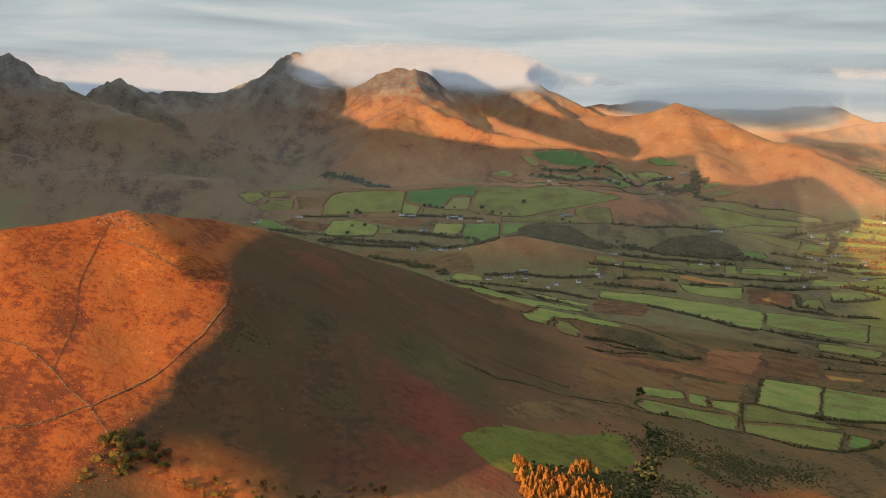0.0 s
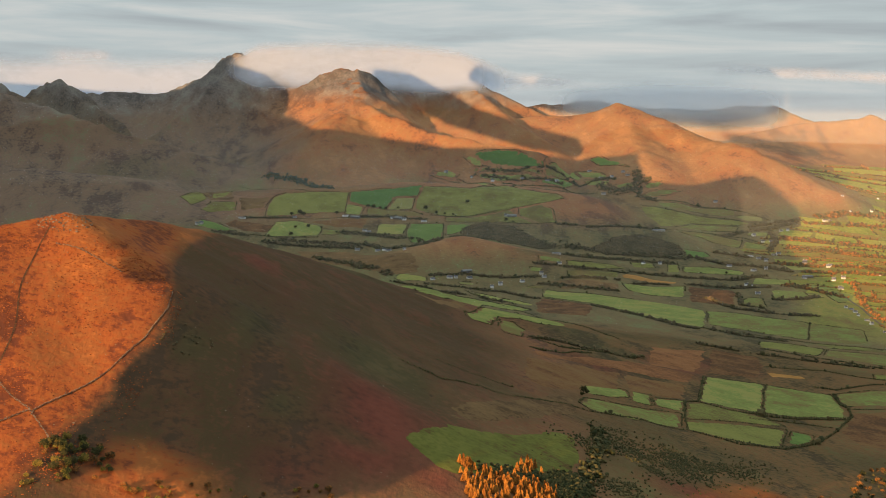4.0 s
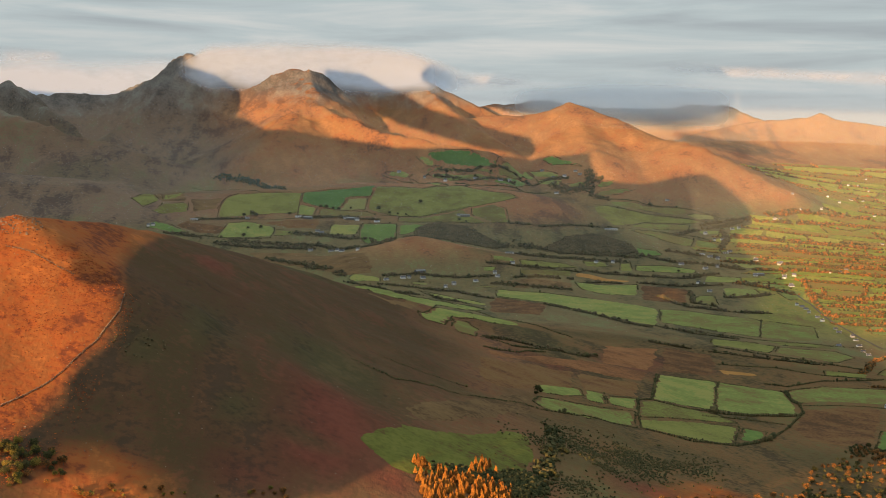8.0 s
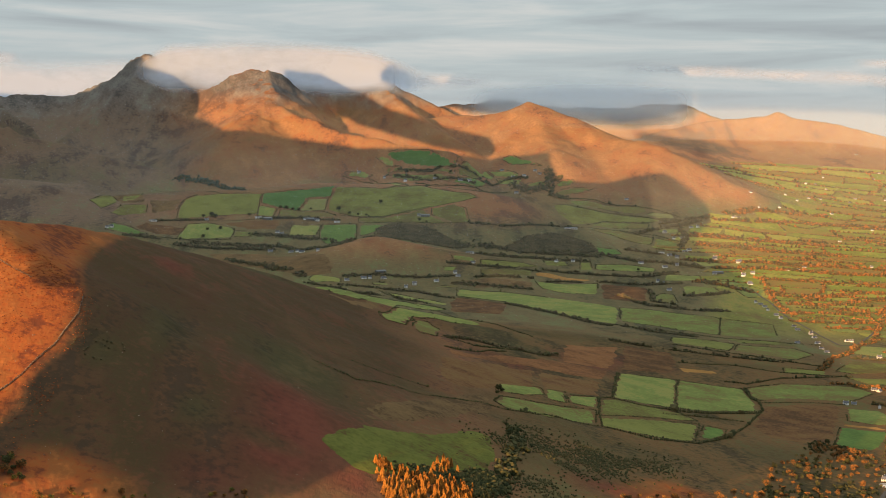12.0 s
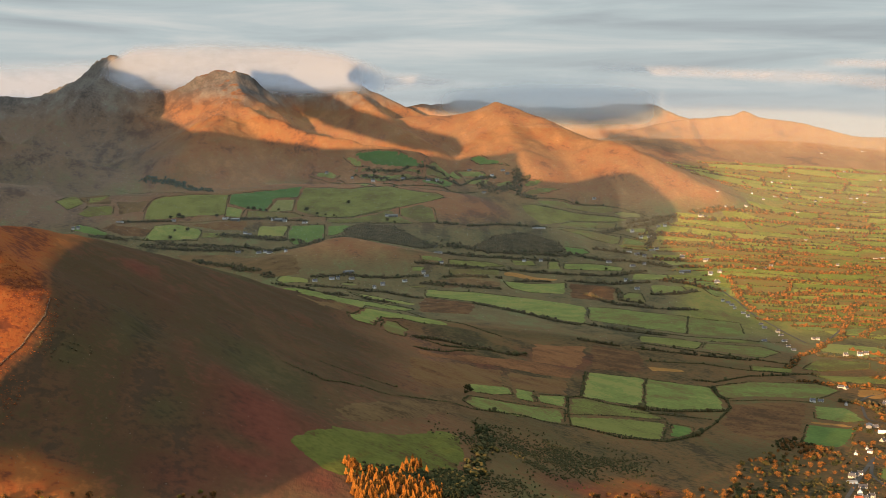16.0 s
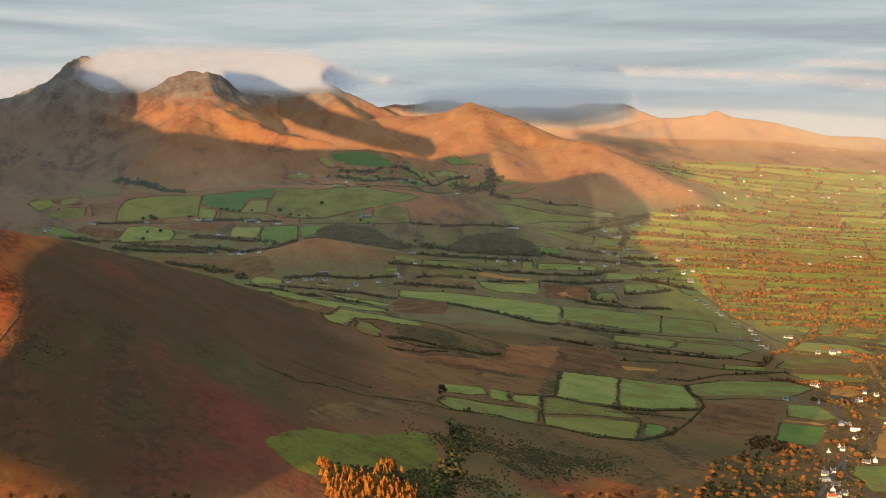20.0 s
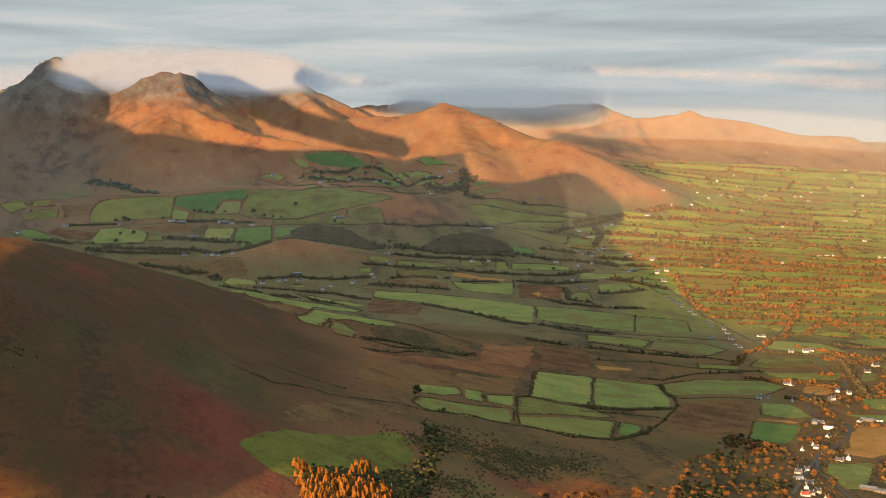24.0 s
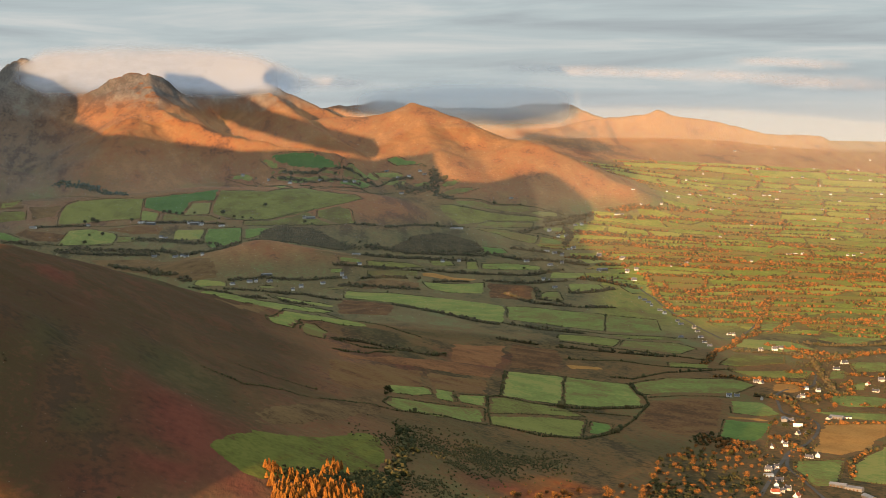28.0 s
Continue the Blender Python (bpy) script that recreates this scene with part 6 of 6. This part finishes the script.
place(COTTAGES, 875.1, 2363.0, 21, 0.58)
place(COTTAGES, 880.2, 2356.0, -6, 0.58)
place(COTTAGES, 856.6, 2176.8, 3, 0.75)
place(COTTAGES, 882.3, 2184.9, -7, 0.75)
place(COTTAGES, 897.1, 2196.6, -25, 0.75)
place(COTTAGES, 736.2, 1885.2, -6, 0.62)
place(COTTAGES, 740.1, 1877.3, 48, 0.62)
place(COTTAGES, 652.9, 1760.5, -5, 0.56)
place(COTTAGES, 665.3, 1766.5, -21, 0.56)
place(COTTAGES, 690.1, 1747.9, 68, 0.56)
place(COTTAGES, 753.9, 1774.9, -8, 0.64)
place(BARNS, 786.0, 1838.3, 67, 0.62)
place(COTTAGES, 793.3, 1817.9, 6, 0.63)
place(COTTAGES, 900.9, 2004.0, -13, 0.75)
place(COTTAGES, 936.3, 2056.1, 14, 0.75)
place(COTTAGES, 918.1, 1898.5, -14, 0.75)
place(RED_HOUSES, 886.8, 1873.2, 45, 0.61)
place(COTTAGES, 873.3, 1821.4, -46, 0.62)
place(BARNS, 661.0, 1605.8, 68, 0.56)
place(COTTAGES, 669.3, 1608.1, 7, 0.56)
place(BUNGALOWS, 661.5, 1568.6, -23, 0.56)
place(COTTAGES, 643.0, 1524.5, 47, 0.56)
place(COTTAGES, 657.1, 1530.5, -83, 0.56)
place(COTTAGES, 604.7, 1472.7, 68, 0.56)
place(COTTAGES, 580.8, 1442.2, 68, 0.56)
place(COTTAGES, 603.1, 1401.0, -43, 0.56)
place(COTTAGES, 615.0, 1408.1, 66, 0.56)
place(COTTAGES, 538.7, 1338.1, -42, 0.56)
place(COTTAGES, 545.0, 1341.4, -22, 0.56)
place(SHEDS, 521.2, 1301.2, 8, 0.56)
place(COTTAGES, 526.3, 1288.3, -22, 0.56)
place(RED_HOUSES, 501.0, 1234.9, -7, 0.56)
place(COTTAGES, 519.0, 1249.8, -43, 0.56)
place(RED_HOUSES, 516.6, 1225.0, 47, 0.56)
place(BARNS, 724.1, 1628.1, 46, 0.56)
place(BARNS, 735.7, 1632.6, -44, 0.56)
place(BARNS, 749.4, 1634.0, -10, 0.56)
place(TIN_BARNS, 576.8, 1273.9, -44, 0.56)
place(TIN_BARNS, 586.7, 1262.5, -45, 0.56)
place(TIN_BARNS, 585.9, 1231.1, -85, 0.56)
place(COTTAGES, 1339.4, 3954.6, 15, 0.55)
place(COTTAGES, 1367.0, 3956.1, -6, 0.55)
place(COTTAGES, 1411.4, 4028.5, -12, 0.55)
place(COTTAGES, 1227.7, 3780.6, -23, 0.55)
place(COTTAGES, 1240.6, 3727.8, -11, 0.55)
place(COTTAGES, 1317.9, 3777.3, -12, 0.55)
place(COTTAGES, 1161.1, 3619.6, -1, 0.55)
place(COTTAGES, 1102.1, 3592.2, 22, 0.55)
place(COTTAGES, 1493.1, 3785.1, -7, 0.55)
place(COTTAGES, 1508.2, 3784.0, -25, 0.55)
place(COTTAGES, 1510.6, 3739.5, -2, 0.55)
place(COTTAGES, 1647.6, 3971.5, -25, 0.55)
place(COTTAGES, 1675.8, 3968.5, -25, 0.55)
place(COTTAGES, 1837.0, 4033.6, -13, 0.55)
place(COTTAGES, 1869.7, 4031.5, 2, 0.55)
place(COTTAGES, 1801.4, 3936.4, -3, 0.55)
place(COTTAGES, 1763.6, 3725.5, -26, 0.55)
place(COTTAGES, 1663.9, 3697.8, -7, 0.55)
place(COTTAGES, 1650.0, 3505.2, -8, 0.55)
place(COTTAGES, 1336.4, 3158.5, 14, 0.55)
place(COTTAGES, 1472.3, 3152.8, 14, 0.55)
place(COTTAGES, 1032.6, 3080.1, 3, 0.55)
place(COTTAGES, 1097.6, 3649.5, -5, 0.55)
place(COTTAGES, 1418.5, 3800.8, -2, 0.55)
place(COTTAGES, 1582.6, 3620.3, -25, 0.55)
place(COTTAGES, 1295.9, 3629.0, 15, 0.55)
place(COTTAGES, 1515.7, 4108.4, -12, 0.55)
place(COTTAGES, 1586.0, 4073.9, 21, 0.55)
place(COTTAGES, 1684.9, 3875.1, -13, 0.55)
place(COTTAGES, 1810.6, 3765.1, 1, 0.55)
place(COTTAGES, 1328.0, 4091.3, -23, 0.55)
place(COTTAGES, 1746.5, 4057.4, 2, 0.55)
place(COTTAGES, 1219.3, 3355.4, -2, 0.55)
place(COTTAGES, 1341.1, 3476.6, -6, 0.55)
place(COTTAGES, 748.3, 1770.5, -83, 0.64)
place(COTTAGES, 599.5, 1452.5, -22, 0.56)
place(COTTAGES, 512.5, 1260.7, 68, 0.56)
place(COTTAGES, 508.1, 1238.4, 8, 0.56)
place(COTTAGES, 529.8, 1322.8, -42, 0.56)

# ---- near hill: walls, rocks, tracks ----
def stone_wall(points, label="dry stone wall of grey field stones"):
    p = along(points, 1.1)
    d = np.gradient(p, axis=0)
    q = np.concatenate([p + RNG.normal(0, 0.22, p.shape), p + RNG.normal(0, 0.22, p.shape), p + RNG.normal(0, 0.12, p.shape)])
    lift = np.repeat([0.3, 0.7, 1.15], len(p)) * RNG.uniform(0.75, 1.1, len(q))
    size = RNG.uniform(0.3, 0.55, (len(q), 3)) * (1, 1, 0.6)
    tagged(new("stone_wall", clumps("stone_wall", on_ground(q) + np.column_stack([q * 0, lift]), size, MAT_STONE, 0.25)), label, "wall", "hill walls")


stone_wall([(-330, 950), (-290, 940), (-273, 937), (-259, 936), (-237, 920), (-221, 904), (-209, 897)])
stone_wall([(-209, 897), (-223, 878), (-249, 855), (-280, 835)], "tumbled dry stone wall across bracken")
stone_wall([(-208, 895), (-190, 926), (-172, 959), (-157, 997), (-148, 1037), (-148, 1059)], "long dry stone wall climbing the bracken hill")
stone_wall([(-208, 895), (-196, 880), (-190, 871)], "tumbled dry stone wall across bracken")
stone_wall([(-232, 1077), (-213, 1074), (-196, 1065), (-183, 1060)], "broken line of stones below the rocky top")
strip("sheep_track", [(-241, 1100), (-243, 1058), (-244, 1011), (-235, 982), (-234, 936), (-236, 920)], 1.1, MAT_TRACK, "worn dark track through bracken", "path", 0.25)
strip("road", [(480, 1216), (592, 1427), (618, 1453), (665, 1525), (697, 1592), (702, 1635), (675, 1645), (722, 1785), (755, 1833), (806, 1861), (860, 1978)], 3.6, MAT_ROAD, "grey asphalt lane winding through the village", "road")
strip("road", [(586, 1413), (555, 1341), (552, 1296), (541, 1221)], 3.6, MAT_ROAD, "grey asphalt lane past farm sheds", "road")
strip("road", [(847, 2928), (876, 2870), (870, 2743), (855, 2610), (855, 2444), (844, 2304), (882, 2330), (1008, 2552)], 3.6, MAT_ROAD, "straight asphalt road lined with houses", "road")


def boulders(corners, count, low, high, label):
    p = inside(corners, count)
    s = low * (high / low) ** RNG.uniform(0, 1, (len(p), 1)) ** 1.5 * RNG.uniform(0.5, 1.2, (len(p), 3))
    tagged(new("boulders", clumps("boulders", on_ground(p, 0.1), s, MAT_STONE, 0.5)), label, "rocks", kind="stuff")


boulders([(-252, 1095), (-247, 1135), (-222, 1140), (-212, 1110), (-225, 1092)], 260, 0.3, 1.2, "pale shattered rocks crowning the hilltop")
boulders([(-290, 1000), (-200, 1100), (-150, 1060), (-190, 850), (-260, 840)], 200, 0.2, 0.6, "pale boulders scattered through bracken")
boulders([(-150, 850), (-150, 1050), (60, 1200), (90, 960), (-20, 890)], 180, 0.2, 0.5, "pale boulders scattered on the dark slope")



def tufts(corners, count, material, label):
    p = inside(corners, count)
    p = p[rough(p[:, 0], p[:, 1], 45, 3, 90) > RNG.normal(-0.05, 0.3, len(p))]
    s = RNG.uniform(0.2, 0.6, (len(p), 1)) * RNG.uniform(0.6, 1.4, (len(p), 3)) * (1, 1, 0.55)
    tagged(new("bracken", clumps("bracken", on_ground(p, 0.08), s, material, 0.5)), label, "bracken", kind="stuff")


tufts([(-330, 960), (-310, 1060), (-235, 1125), (-195, 1110), (-140, 1060), (-140, 1000), (-165, 870), (-195, 815), (-260, 790)], 26000, MAT_BRACKEN, "tussocks of dead orange bracken on the hill")
